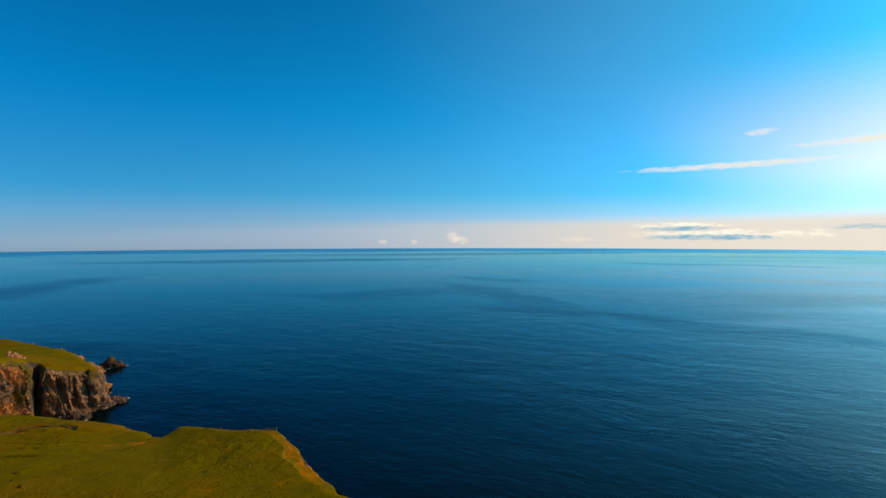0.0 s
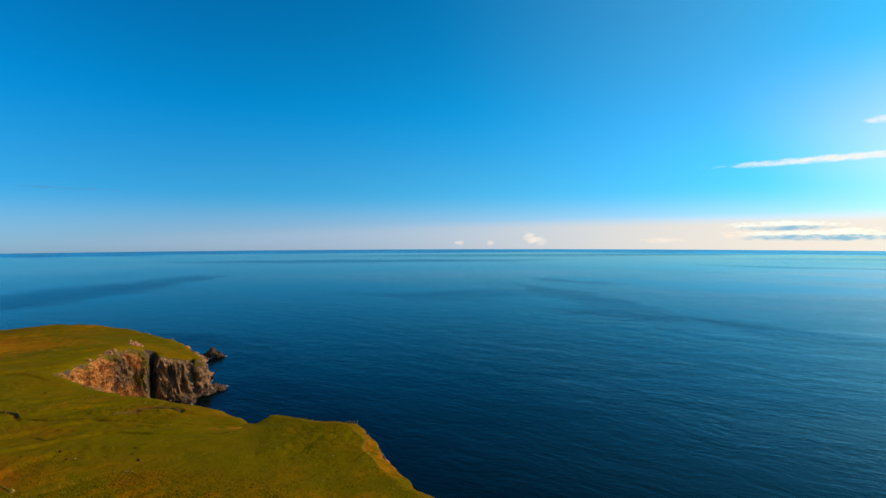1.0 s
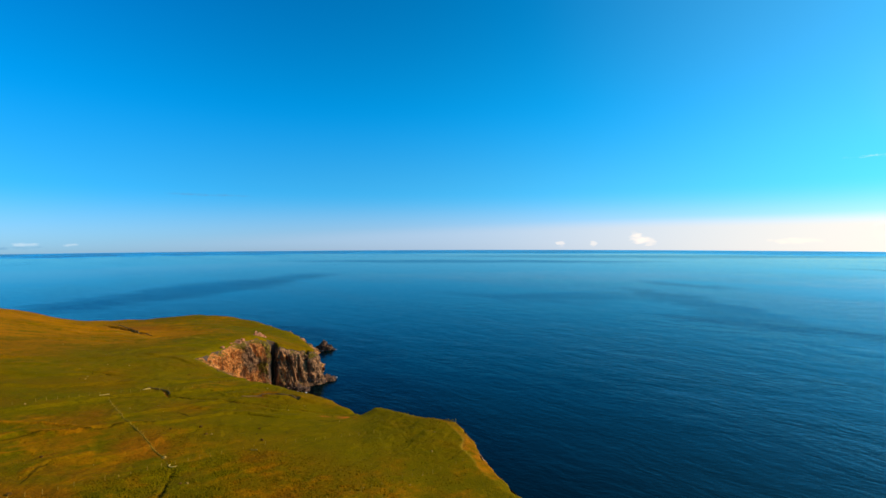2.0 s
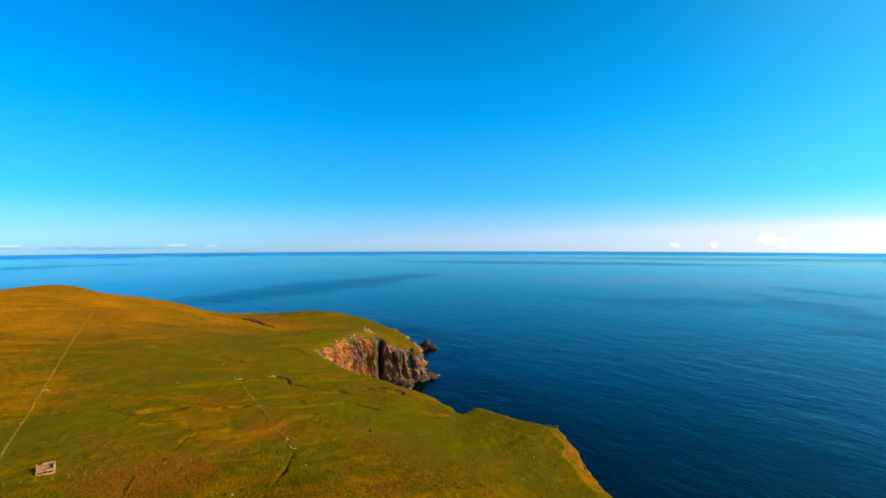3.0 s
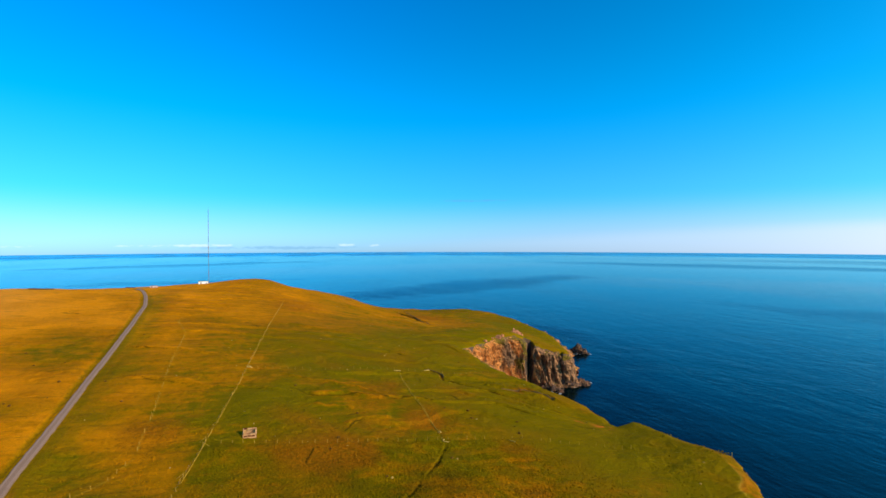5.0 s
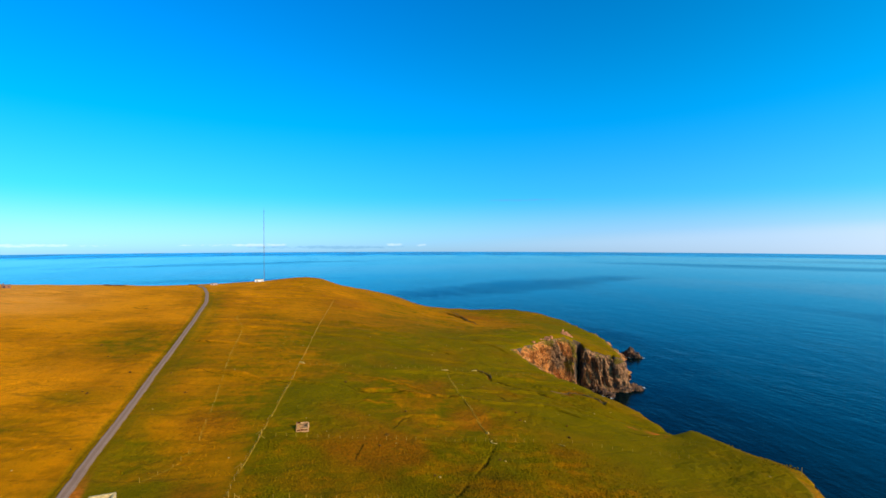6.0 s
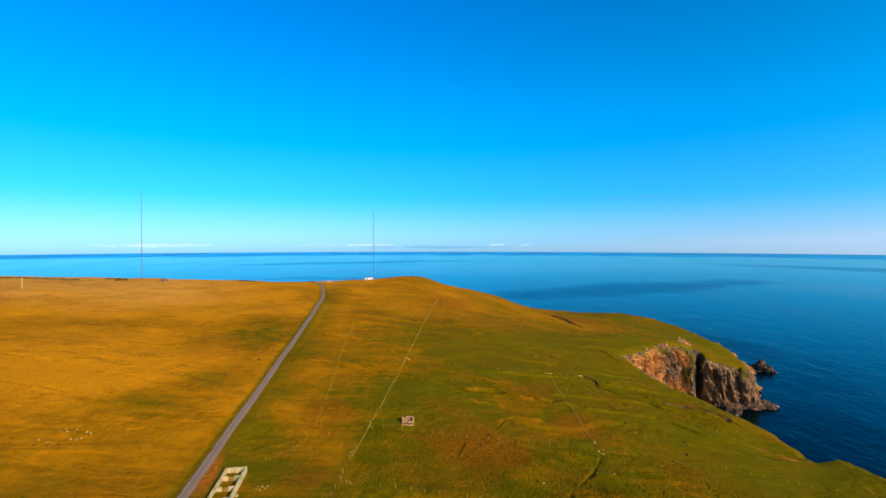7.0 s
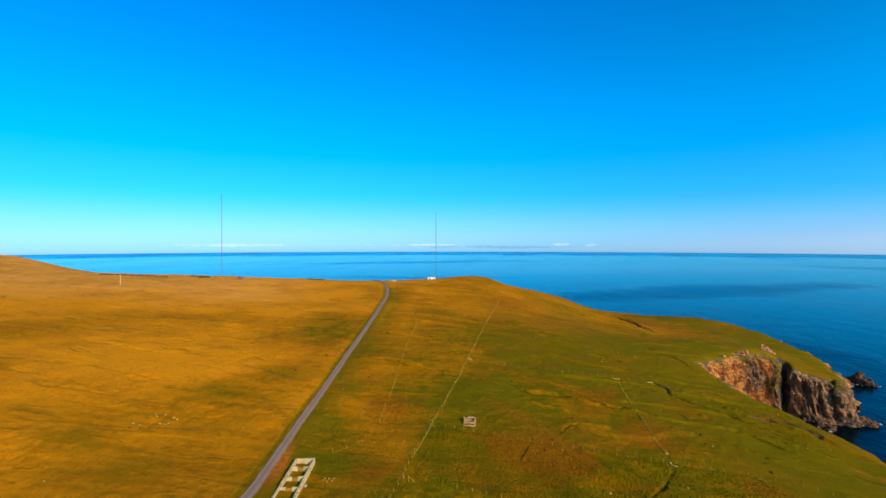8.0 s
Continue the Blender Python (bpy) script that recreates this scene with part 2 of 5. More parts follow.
def sea_material():
    m, n = material("sea_water")
    p = place(n)
    turned = n.mapping(p, (1, 1, 1), (0, 0, radians(25)))
    drift = n.node("ShaderNodeVectorMath", {0: n.noise(p, 0.022, 2.0, 0.5, out=1), 1: (22.0, 22.0, 0.0), 2: turned}, operation="MULTIPLY_ADD").outputs[0]
    swell = n.noise(n.mapping(drift, (0.028, 0.06, 1)), 1.0, 3.0, 0.5)
    wave = n.noise(n.mapping(drift, (0.13, 0.26, 1)), 1.0, 4.0, 0.6)
    chop = n.noise(n.mapping(turned, (0.7, 1.4, 1)), 1.0, 3.0, 0.6)
    wind = n.noise(n.mapping(turned, (0.0011, 0.0042, 1), move=(3.0, 1.0, 0)), 1.0, 4.0, 0.55)
    # wind lanes: ruffled, darker water; x, y, heading, half length, half width, strength
    curl = n.node("ShaderNodeVectorMath", {0: n.noise(p, 0.0045, 4.0, 0.6, out=1), 1: (260.0, 260.0, 0.0), 2: p}, operation="MULTIPLY_ADD").outputs[0]
    curl = n.node("ShaderNodeVectorMath", {0: curl, 1: (130.0, 130.0, 0.0)}, operation="SUBTRACT").outputs[0]
    sx, sy, _ = n.node("ShaderNodeSeparateXYZ", {0: curl}).outputs
    px, py, _ = n.node("ShaderNodeSeparateXYZ", {0: p}).outputs

    def lane(x, y, heading, long, wide, much, ax, ay):
        c, d = math.cos(radians(heading)), math.sin(radians(heading))
        dx, dy = n.math("SUBTRACT", ax, x), n.math("SUBTRACT", ay, y)
        u = n.math("DIVIDE", n.math("ADD", n.math("MULTIPLY", dx, c), n.math("MULTIPLY", dy, d)), long)
        v = n.math("DIVIDE", n.math("SUBTRACT", n.math("MULTIPLY", dy, c), n.math("MULTIPLY", dx, d)), wide)
        far = n.math("ADD", n.math("MULTIPLY", u, u), n.math("MULTIPLY", v, v))
        return n.step(n.math("ADD", far, n.math("MULTIPLY", n.math("SUBTRACT", feather, 0.5), 1.6)), -0.1, 1.3, much, 0.0)

    feather = n.noise(n.mapping(p, (0.0045, 0.016, 1), (0, 0, radians(-60))), 1.0, 4.0, 0.6)
    ruffled = 0.0
    for x, y, heading, long, wide, much in ((-760, 720, 97, 480, 110, 0.85), (-650, 2060, 14, 900, 190, 0.9), (-2230, 450, 95, 700, 150, 0.7),
                                            (-105, 800, 4, 190, 60, 0.5), (70, 800, -64, 230, 45, 0.6), (200, 575, -30, 190, 40, 0.7), (360, 445, -28, 170, 40, 0.6),
                                            (940, 1660, -30, 420, 70, 0.5), (100, 1110, -40, 130, 40, 0.5), (200, 3000, 12, 1500, 330, 0.7), (1500, 2350, -10, 600, 70, 0.5), (-1250, 260, 75, 260, 60, 0.5)):
        ruffled = n.math("MAXIMUM", ruffled, lane(x, y, heading, long, wide, much, sx, sy))
    # darker water close in by the stack and the cliff foot
    inshore = n.math("MAXIMUM", lane(-300, 392, -15, 85, 34, 0.8, px, py), n.math("MAXIMUM", lane(-205, 330, -60, 110, 45, 0.5, px, py), lane(-145, 228, -35, 120, 65, 1.0, px, py)))
    ruffled = n.math("MAXIMUM", ruffled, inshore)
    # calmer, paler water out to the east and beyond the lanes
    slick = n.math("MAXIMUM", lane(900, 1150, 35, 900, 520, 1.0, sx, sy), n.math("MAXIMUM", lane(-180, 1250, 20, 620, 210, 0.55, sx, sy), lane(-1500, 900, 80, 1000, 330, 0.5, sx, sy)))
    # the sun-side sheen of the sea, put into gloss strength and roughness by place
    sun_sheen = lane(430, 250, 40, 620, 330, 1.0, sx, sy)
    height = n.math("ADD", n.math("MULTIPLY", swell, 1.0), n.math("ADD", n.math("MULTIPLY", wave, 0.62), n.math("MULTIPLY", chop, 0.14)))
    out = n.node("ShaderNodeVectorMath", {0: p}, operation="LENGTH").outputs["Value"]
    rough = n.math("MULTIPLY", n.step(wind, 0.35, 0.65, 0.12, 0.22), n.math("ADD", n.step(out, 300.0, 1500.0, 1.0, 0.45), n.step(out, 3300.0, 4000.0, 0.0, 1.3)))
    body = n.mix(n.step(wind, 0.35, 0.7), (0.0006, 0.0030, 0.0047), (0.0008, 0.0044, 0.0070))
    rough = n.math("ADD", rough, n.math("MULTIPLY", sun_sheen, 0.12))
    swing = n.math("ADD", n.step(out, 250.0, 1800.0, 0.5, 0.13), n.step(out, 3200.0, 3900.0, 0.0, 0.3))
    swing = n.math("MULTIPLY", swing, n.step(wind, 0.40, 0.62, n.step(out, 500.0, 1500.0, 0.75, 0.3), n.step(out, 500.0, 1500.0, 1.25, 2.0)))
    swing = n.math("MULTIPLY", swing, n.math("SUBTRACT", 1.0, n.math("MULTIPLY", slick, 0.4)))
    swing = n.math("MULTIPLY", swing, n.math("ADD", 1.0, n.math("MULTIPLY", ruffled, 0.8)))
    bump = n.node("ShaderNodeBump", {"Height": height, "Strength": swing, "Distance": 1.0}).outputs[0]
    deep = n.node("ShaderNodeBsdfDiffuse", {"Color": body, "Normal": bump})
    # paler reflection in slicks, dimmer and bluer in lanes, painted into the gloss
    sheen = n.mix(slick, (0.43, 0.91, 0.97), (0.72, 0.94, 0.96))
    sheen = n.mix(ruffled, sheen, (0.24, 0.77, 0.94))
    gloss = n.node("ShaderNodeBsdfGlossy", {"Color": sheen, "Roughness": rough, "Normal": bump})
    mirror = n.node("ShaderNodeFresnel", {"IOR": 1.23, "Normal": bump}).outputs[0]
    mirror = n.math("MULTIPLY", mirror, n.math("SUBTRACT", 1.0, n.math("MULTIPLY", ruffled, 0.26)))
    mirror = n.math("MULTIPLY", mirror, n.math("ADD", 0.93, n.math("MULTIPLY", sun_sheen, 0.40)), clamp=True)
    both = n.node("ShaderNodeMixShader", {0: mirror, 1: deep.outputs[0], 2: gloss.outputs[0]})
    n.node("ShaderNodeOutputMaterial", {"Surface": both.outputs[0]})
    return m


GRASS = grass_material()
TUSSOCK = grass_material("tussock_grass", soil=False)
CLIFF_ROCK = rock_material("cliff_rock", (0.17, 0.086, 0.045), (0.50, 0.235, 0.105), (0.86, 0.29, 0.05), (0.17, 0.115, 0.004))
SEA_ROCK = rock_material("sea_rock", (0.03, 0.022, 0.018), (0.14, 0.08, 0.06), (0.22, 0.09, 0.045), (0.10, 0.06, 0.022))
SEA = sea_material()

# ---- the lie of the land ----
# Plan: x and y in metres round the place over which the camera hangs, heights above the sea.
HEIGHTS_NEAR = [
    (-121, 36, 45), (-100, -2, 45), (-86, 13, 45), (-172, 53, 48), (-245, 48, 54), (-315, 121, 51.5), (-99, 81, 41),
    (-101, 96, 40), (-151, 102, 42.5), (-48, 137, 36), (-57, 138, 36), (-67, 142, 35), (-81, 145, 34), (-82, 137, 33),
    (-99, 145, 34), (-103, 135, 36), (-126, 149, 35), (-149, 152, 36), (-182, 164, 38), (-29, 114, 35), (-35, 61, 41),
    (0, 60, 40), (-85, -31, 48), (-188, -68, 55), (-199, -17, 51), (-180, 13, 49)]
HEIGHTS_FAR = [
    (-436, 104, 58.2), (-419, 149, 60), (-408, 154.5, 55.6), (-396, 164, 53), (-429, 135, 60.4), (-426, 174, 50.4), (-427, 197, 46), (-421, 231, 36.4),
    (-408, 253, 26), (-405, 294, 21), (-365, 312, 25), (-338, 326.5, 25), (-294, 327, 23), (-252, 308, 21.7),
    (-231, 295.5, 21.3), (-201, 272, 20.3), (-187, 257, 21.2), (-203, 237, 29), (-194, 247, 24.3), (-210, 231, 33.8),
    (-200, 203, 35.5), (-260, 203, 33), (-303, 175, 40), (-436, 61, 56.5), (-428, 36, 57), (-399, -28, 63)]
HEIGHTS_HILL = [
    (-393, -72, 65.0), (-404, -114, 65.8), (-299, -26, 57), (-285, -93, 60.5), (-567, -195, 58.5), (-605, -237, 58.8),
    (-627, -263, 60.2), (-638, -288, 64.6), (-657, -330, 74.8), (-661, -354, 77.6), (-591, -462, 83),
    (-722, -388, 73), (-715, -350, 70), (-705, -318, 62), (-685, -282, 57), (-655, -242, 54)]
HEIGHTS_BACK = [(0, -200, 55), (-200, -346, 75), (230, -193, 50), (308, -846, 80), (188, -68, 40), (104, 60, 35)]

# The edge of the land, clockwise seen from above: near shore, bay, cliff, headland, far shore, back country.
SHORE_NEAR = [(676, -181), (416, -58), (229.9, 8), (125.6, 33.6), (68.9, 52), (29.1, 70), (6, 80), (-10, 90), (-21, 102),
              (-28, 109.8), (-32.8, 115.6), (-38.8, 124.9), (-44.4, 133.6), (-48, 137.8), (-57.4, 138.2), (-67.8, 141.6)]
SHORE_BAY = [(-77.5, 145.6), (-80.3, 146), (-81.2, 143), (-82, 138.6), (-89.5, 142.2), (-99.5, 146.4), (-107.6, 149.2),
             (-126.8, 149.5), (-149.5, 153.2), (-170.4, 158.9)]
SHORE_CLIFF = [(-184.7, 164), (-188.1, 173.6), (-194.2, 187.6), (-200.1, 202.9), (-204.7, 218), (-206.6, 227.8), (-204.5, 232.3),
               (-203.4, 233.6), (-211.5, 242.4), (-207, 246.4), (-199, 239.6), (-197.2, 242.6), (-193.6, 247), (-190, 250.8),
               (-191.9, 255.2), (-190.6, 256.6), (-187.2, 253.6), (-185.8, 256.1)]
SHORE_HEADLAND = [(-188, 260.2), (-198.4, 271.1), (-212.5, 283.1), (-231.5, 296.3), (-252.7, 308.8), (-295.1, 327.7), (-343.4, 333.9),
                  (-385.3, 323.3), (-426, 309), (-433, 269), (-442, 240), (-447, 205)]
SHORE_FAR = [(-450, 173), (-457, 148), (-473, 109), (-476, 58), (-480, 0), (-465, -65), (-490, -122), (-574, -175),
             (-648, -236), (-697, -303), (-726, -402), (-689, -579), (-500, -866), (0, -1200), (771, -919), (906, -423)]
SHORE = SHORE_NEAR + SHORE_BAY + SHORE_CLIFF + SHORE_HEADLAND + SHORE_FAR


def lattice(ix, iy, seed):
    """Pseudo-random numbers from -1 to 1 on whole-numbered points."""
    h = (ix.astype(np.int64) * 374761393 + iy.astype(np.int64) * 668265263 + seed * 974711) & 0xFFFFFFFF
    h = ((h ^ (h >> 13)) * 1274126177) & 0xFFFFFFFF
    h = h ^ (h >> 16)
    return (h & 0xFFFFFF) / float(0x7FFFFF) - 1.0


def value_noise(x, y, seed=0):
    x, y = np.asarray(x, float), np.asarray(y, float)
    ix, iy = np.floor(x), np.floor(y)
    fx, fy = x - ix, y - iy
    fx, fy = fx * fx * fx * (fx * (fx * 6 - 15) + 10), fy * fy * fy * (fy * (fy * 6 - 15) + 10)
    a, b = lattice(ix, iy, seed), lattice(ix + 1, iy, seed)
    c, d = lattice(ix, iy + 1, seed), lattice(ix + 1, iy + 1, seed)
    return (a + (b - a) * fx) * (1 - fy) + (c + (d - c) * fx) * fy


def fbm(x, y, octaves=4, seed=0):
    x, y = np.asarray(x, float), np.asarray(y, float)
    total, size = 0.0, 1.0
    for n in range(octaves):
        total = total + size * value_noise(x * 2 ** n + 17.3 * n, y * 2 ** n - 9.1 * n, seed + n)
        size *= 0.5
    return total


def ridged(x, y, octaves=3, seed=0):
    x, y = np.asarray(x, float), np.asarray(y, float)
    total, size = 0.0, 1.0
    for n in range(octaves):
        total = total + size * (1 - 2 * np.abs(value_noise(x * 2 ** n + 5.7 * n, y * 2 ** n + 3.3 * n, seed + n)))
        size *= 0.5
    return total


def smooth(a, b, v):
    k = np.clip((v - a) / (b - a), 0, 1)
    return k * k * (3 - 2 * k)


def plate(points):
    """A thin plate bent through heights: its weights and knots."""
    p = np.array(points, float)
    r = np.hypot(p[:, None, 0] - p[None, :, 0], p[:, None, 1] - p[None, :, 1]) / 100
    k = np.where(r > 0, r * r * np.log(np.maximum(r, 1e-9)), 0) + 0.004 * np.eye(len(p))
    q = np.c_[np.ones(len(p)), p[:, :2] / 100]
    m = np.block([[k, q], [q.T, np.zeros((3, 3))]])
    return p[:, :2], np.linalg.solve(m, np.r_[p[:, 2], 0, 0, 0])


KNOTS, WEIGHTS = plate(HEIGHTS_NEAR + HEIGHTS_FAR + HEIGHTS_HILL + HEIGHTS_BACK)


def bare_height(x, y):
    x, y = np.asarray(x, float), np.asarray(y, float)
    z = WEIGHTS[-3] + WEIGHTS[-2] * x / 100 + WEIGHTS[-1] * y / 100
    for (kx, ky), w in zip(KNOTS, WEIGHTS):
        r2 = ((x - kx) ** 2 + (y - ky) ** 2) / 1e4
        z = z + w * 0.5 * r2 * np.log(np.maximum(r2, 1e-12))
    return z


def along(x, y, line):
    """The distance from a polyline, and how far along it the nearest place lies (0 to 1)."""
    x, y = np.asarray(x, float), np.asarray(y, float)
    best, where = np.full(x.shape, 1e9), np.zeros(x.shape)
    n = len(line) - 1
    for i in range(n):
        (ax, ay), (bx, by) = line[i], line[i + 1]
        dx, dy = bx - ax, by - ay
        k = np.clip(((x - ax) * dx + (y - ay) * dy) / (dx * dx + dy * dy + 1e-9), 0, 1)
        d = np.hypot(x - ax - k * dx, y - ay - k * dy)
        where = np.where(d < best, (i + k) / n, where)
        best = np.minimum(best, d)
    return best, where


def inland(x, y):
    """The distance from the shore line, above 0 on land."""
    x, y = np.asarray(x, float), np.asarray(y, float)
    inside = np.zeros(x.shape, bool)
    for (ax, ay), (bx, by) in zip(SHORE, SHORE[1:] + SHORE[:1]):
        with np.errstate(divide="ignore", invalid="ignore"):
            cross = (ay > y) != (by > y)
            inside ^= cross & (x < (bx - ax) * (y - ay) / (by - ay + 1e-12) + ax)
    best, _ = along(x, y, SHORE + SHORE[:1])
    return np.where(inside, best, -best)

# ---- land and sea ----
ROAD = [(-40, -48), (-66, -27), (-82, -17.6), (-91.6, -14.2), (-101.6, -12.4), (-111.7, -10), (-123.5, -7.4), (-134.8, -4.4), (-160, 2.2), (-183.1, 7.9),
        (-218.4, 17.9), (-255.3, 27.8), (-278, 33), (-309, 40.5), (-348, 46.3), (-400, 51), (-423.7, 51), (-440, 54), (-452, 60)]

# Small streams and turf scarps: depth, half width, line.
DITCHES_SHORE = [
    (0.38, 0.4, [(-91.5, 75.5), (-85, 67.9), (-80.3, 60.4)]),
    (0.35, 0.35, [(-79.2, 58), (-76.5, 54.5), (-74, 49)]),
    (0.45, 0.5, [(-120, 136.2), (-114.9, 138.6), (-109.3, 138), (-104.5, 135.5)]),
    (0.55, 0.55, [(-153, 115.5), (-145.4, 117.1), (-139.3, 114.3), (-131.7, 118), (-122, 121), (-112, 124), (-104, 124.5), (-94, 131), (-84, 138)]),
]
DITCHES_HILL = [
    (1.5, 2.5, [(-350, 232), (-332, 229), (-317.8, 224.2), (-300, 221), (-288, 219)]),
    (0.5, 0.5, [(-190, 116), (-179, 120), (-170, 121), (-162, 126)]),
    (0.25, 0.8, [(-222, -52), (-214, -44), (-209, -38), (-203, -27)]),
    (0.2, 1.0, [(-241.4, 49.5), (-236, 55.9), (-231.4, 62.3)]),
    (0.15, 1.0, [(-236.4, -8.7), (-229.7, 0.8)]),
    (0.15, 1.0, [(-187.2, -7.4), (-184, -1.5), (-181.4, 6.1)]),
    (0.35, 0.5, [(x - 0.6, y - 2.1) for x, y in ROAD[3:15]]),
]
DITCHES = DITCHES_SHORE + DITCHES_HILL


def cut(x, y):
    """The depth of the ditches, and how deep in one a place lies (0 to 1)."""
    deep, mask = np.zeros(np.shape(x)), np.zeros(np.shape(x))
    for depth, half, line in DITCHES:
        d, k = along(x, y, line)
        d = d + 0.55 * half * value_noise(np.asarray(x) * 0.35, np.asarray(y) * 0.35, 77) + 0.35 * half * value_noise(np.asarray(x) * 1.1, np.asarray(y) * 1.1, 78)
        k = (1 - smooth(half * 0.35, half * 1.5, d)) * np.minimum(1, 0.35 + 4 * np.minimum(k, 1 - k))
        deep, mask = np.maximum(deep, depth * k), np.maximum(mask, k)
    return deep, mask


# Turf steps whose darkened face looks downhill: height, line (the higher ground lies to its left).
TERRACES = [
    (0.55, [(-145.4, 58.6), (-138.6, 61.3), (-136.2, 70.1), (-128.6, 75.4), (-125.8, 85.9), (-118.7, 92.8), (-114.3, 102.3), (-109.7, 110.9), (-103.9, 114.1),
            (-96, 118), (-86, 125)]),
    (0.45, [(-164, 58), (-153.1, 66), (-143.6, 74), (-134.8, 78.1), (-126, 84)]),
    (0.3, [(-131.5, 57.3), (-127.9, 60.6), (-122.4, 67.1)]),
    (0.4, [(-112.5, 60), (-115.8, 65.5), (-111, 72)]),
    (0.35, [(-219.8, 21.3), (-209.4, 32.3), (-202.5, 39.7), (-189.6, 48.4)]),
    (0.4, [(-181.3, 14.7), (-174.3, 24), (-166.4, 30.3), (-158.3, 38.1), (-153.2, 47.1), (-144.5, 57.3)]),
    (0.6, [(-131.7, 122), (-118.8, 130.6), (-108, 134), (-97, 140)]),
    (0.45, [(-127, 108), (-118, 112), (-112, 118), (-102, 121), (-92, 128)]),
    (0.4, [(-200, 150), (-186, 154), (-172, 152)]),
]


def terrace(x, y):
    """The lift of the turf behind the steps, and how near a place lies to a step's dark face and to its sunlit lip,
    painted as drier turf (0 to 1).
    """
    x, y = np.asarray(x, float), np.asarray(y, float)
    lift, face, lit_lip = np.zeros(x.shape), np.zeros(x.shape), np.zeros(x.shape)
    bend = 1.1 * value_noise(x * 0.16, y * 0.16, 171) + 0.35 * value_noise(x * 0.7, y * 0.7, 172)
    fade = 0.7 + 0.3 * smooth(-0.4, 0.2, value_noise(x * 0.12, y * 0.12, 173))
    for tall, line in TERRACES:
        near, side = np.full(x.shape, 1e9), np.zeros(x.shape)
        for (ax, ay), (bx, by) in zip(line, line[1:]):
            ux, uy = bx - ax, by - ay
            k = np.clip(((x - ax) * ux + (y - ay) * uy) / (ux * ux + uy * uy), 0, 1)
            d = np.hypot(x - ax - k * ux, y - ay - k * uy)
            side = np.where(d < near, np.sign(ux * (y - ay) - uy * (x - ax)) * d, side)
            near = np.minimum(near, d)
        _, k = along(x, y, line)
        ends = smooth(0.0, 0.12, np.minimum(k, 1 - k)) * fade
        s = side + bend
        lift = np.maximum(lift, 1.7 * tall * ends * smooth(0.0, 0.7, s) * np.exp(-np.maximum(s, 0) / 5.0))
        face = np.maximum(face, ends * np.exp(-((s - 0.1) / 0.62) ** 2) * min(1.0, tall * 2.4))
        lit_lip = np.maximum(lit_lip, ends * np.exp(-((s - 1.5) / 0.8) ** 2))
    return lift, face, lit_lip


def scarps(x, y):
    """Low steps of turf that run across the slope: their height, and how near a place lies to a step's darkened foot.
    """
    w = (0.86 * x - 0.5 * y + 13 * fbm(x / 70, y / 70, 3, 21)) / 19.0
    f = w - np.floor(w)
    there = smooth(-0.25, 0.35, fbm(x / 33, y / 33, 2, 71)) * (1 - smooth(-105, -80, x) * smooth(60, 85, y))
    return there * (f - smooth(0.46, 0.54, f)), there * np.exp(-(((f - 0.52) * 19.0) / 0.7) ** 2)


def ground_height(x, y):
    x, y = np.asarray(x, float), np.asarray(y, float)
    swell = 0.55 * fbm(x / 38, y / 38, 2, 5) + 0.27 * fbm(x / 12, y / 15, 3, 9)
    steps = (0.3 + 0.35 * smooth(-8, 8, y + 0.28 * (x + 110))) * scarps(x, y)[0]
    calm = 1 - 0.8 * np.exp(-((x + 101) ** 2 + (y + 5) ** 2) / 180)
    road_near, _ = along(x, y, ROAD)
    calm = calm * smooth(1.0, 7.0, road_near)
    return bare_height(x, y) + (swell + steps) * calm + terrace(x, y)[0] - cut(x, y)[0]


def bank_width(x, y):
    """How wide the steep turf bank is between the rim and the rock."""
    tip = np.exp(-(((np.asarray(x) + 41) / 8) ** 2 + ((np.asarray(y) - 124) / 12) ** 2))
    return 0.8 + 0.6 * tip


def rim_drop(s, x, y):
    b, o = bank_width(x, y), np.maximum(-s, 0)
    round_off = 0.7 * (1 - smooth(0, 3.5, s)) * (s > 0) + 0.7 * (s <= 0)
    return round_off + 0.75 * np.minimum(o, b) + 12.0 * np.maximum(o - b, 0)


def mesh_from(name, co, quads, mat, attributes=(), smooth_shade=True):
    me = bpy.data.meshes.new(name)
    me.vertices.add(len(co))
    me.vertices.foreach_set("co", np.ascontiguousarray(co, np.float32).ravel())
    k = quads.shape[1]
    me.loops.add(quads.size)
    me.loops.foreach_set("vertex_index", np.ascontiguousarray(quads, np.int32).ravel())
    me.polygons.add(len(quads))
    me.polygons.foreach_set("loop_start", np.arange(0, quads.size, k, dtype=np.int32))
    me.polygons.foreach_set("use_smooth", np.full(len(quads), smooth_shade))
    me.update(calc_edges=True)
    for key, values in dict(attributes).items():
        a = me.attributes.new(key, "FLOAT", "POINT")
        a.data.foreach_set("value", np.ascontiguousarray(values, np.float32))
    me.materials.append(mat)
    me.validate()
    return me


def grid_quads(rows, cols, wrap=False):
    i, j = np.meshgrid(np.arange(rows - 1), np.arange(cols if wrap else cols - 1), indexing="ij")
    k = (j + 1) % cols
    return np.stack([i * cols + j, i * cols + k, (i + 1) * cols + k, (i + 1) * cols + j], -1).reshape(-1, 4)


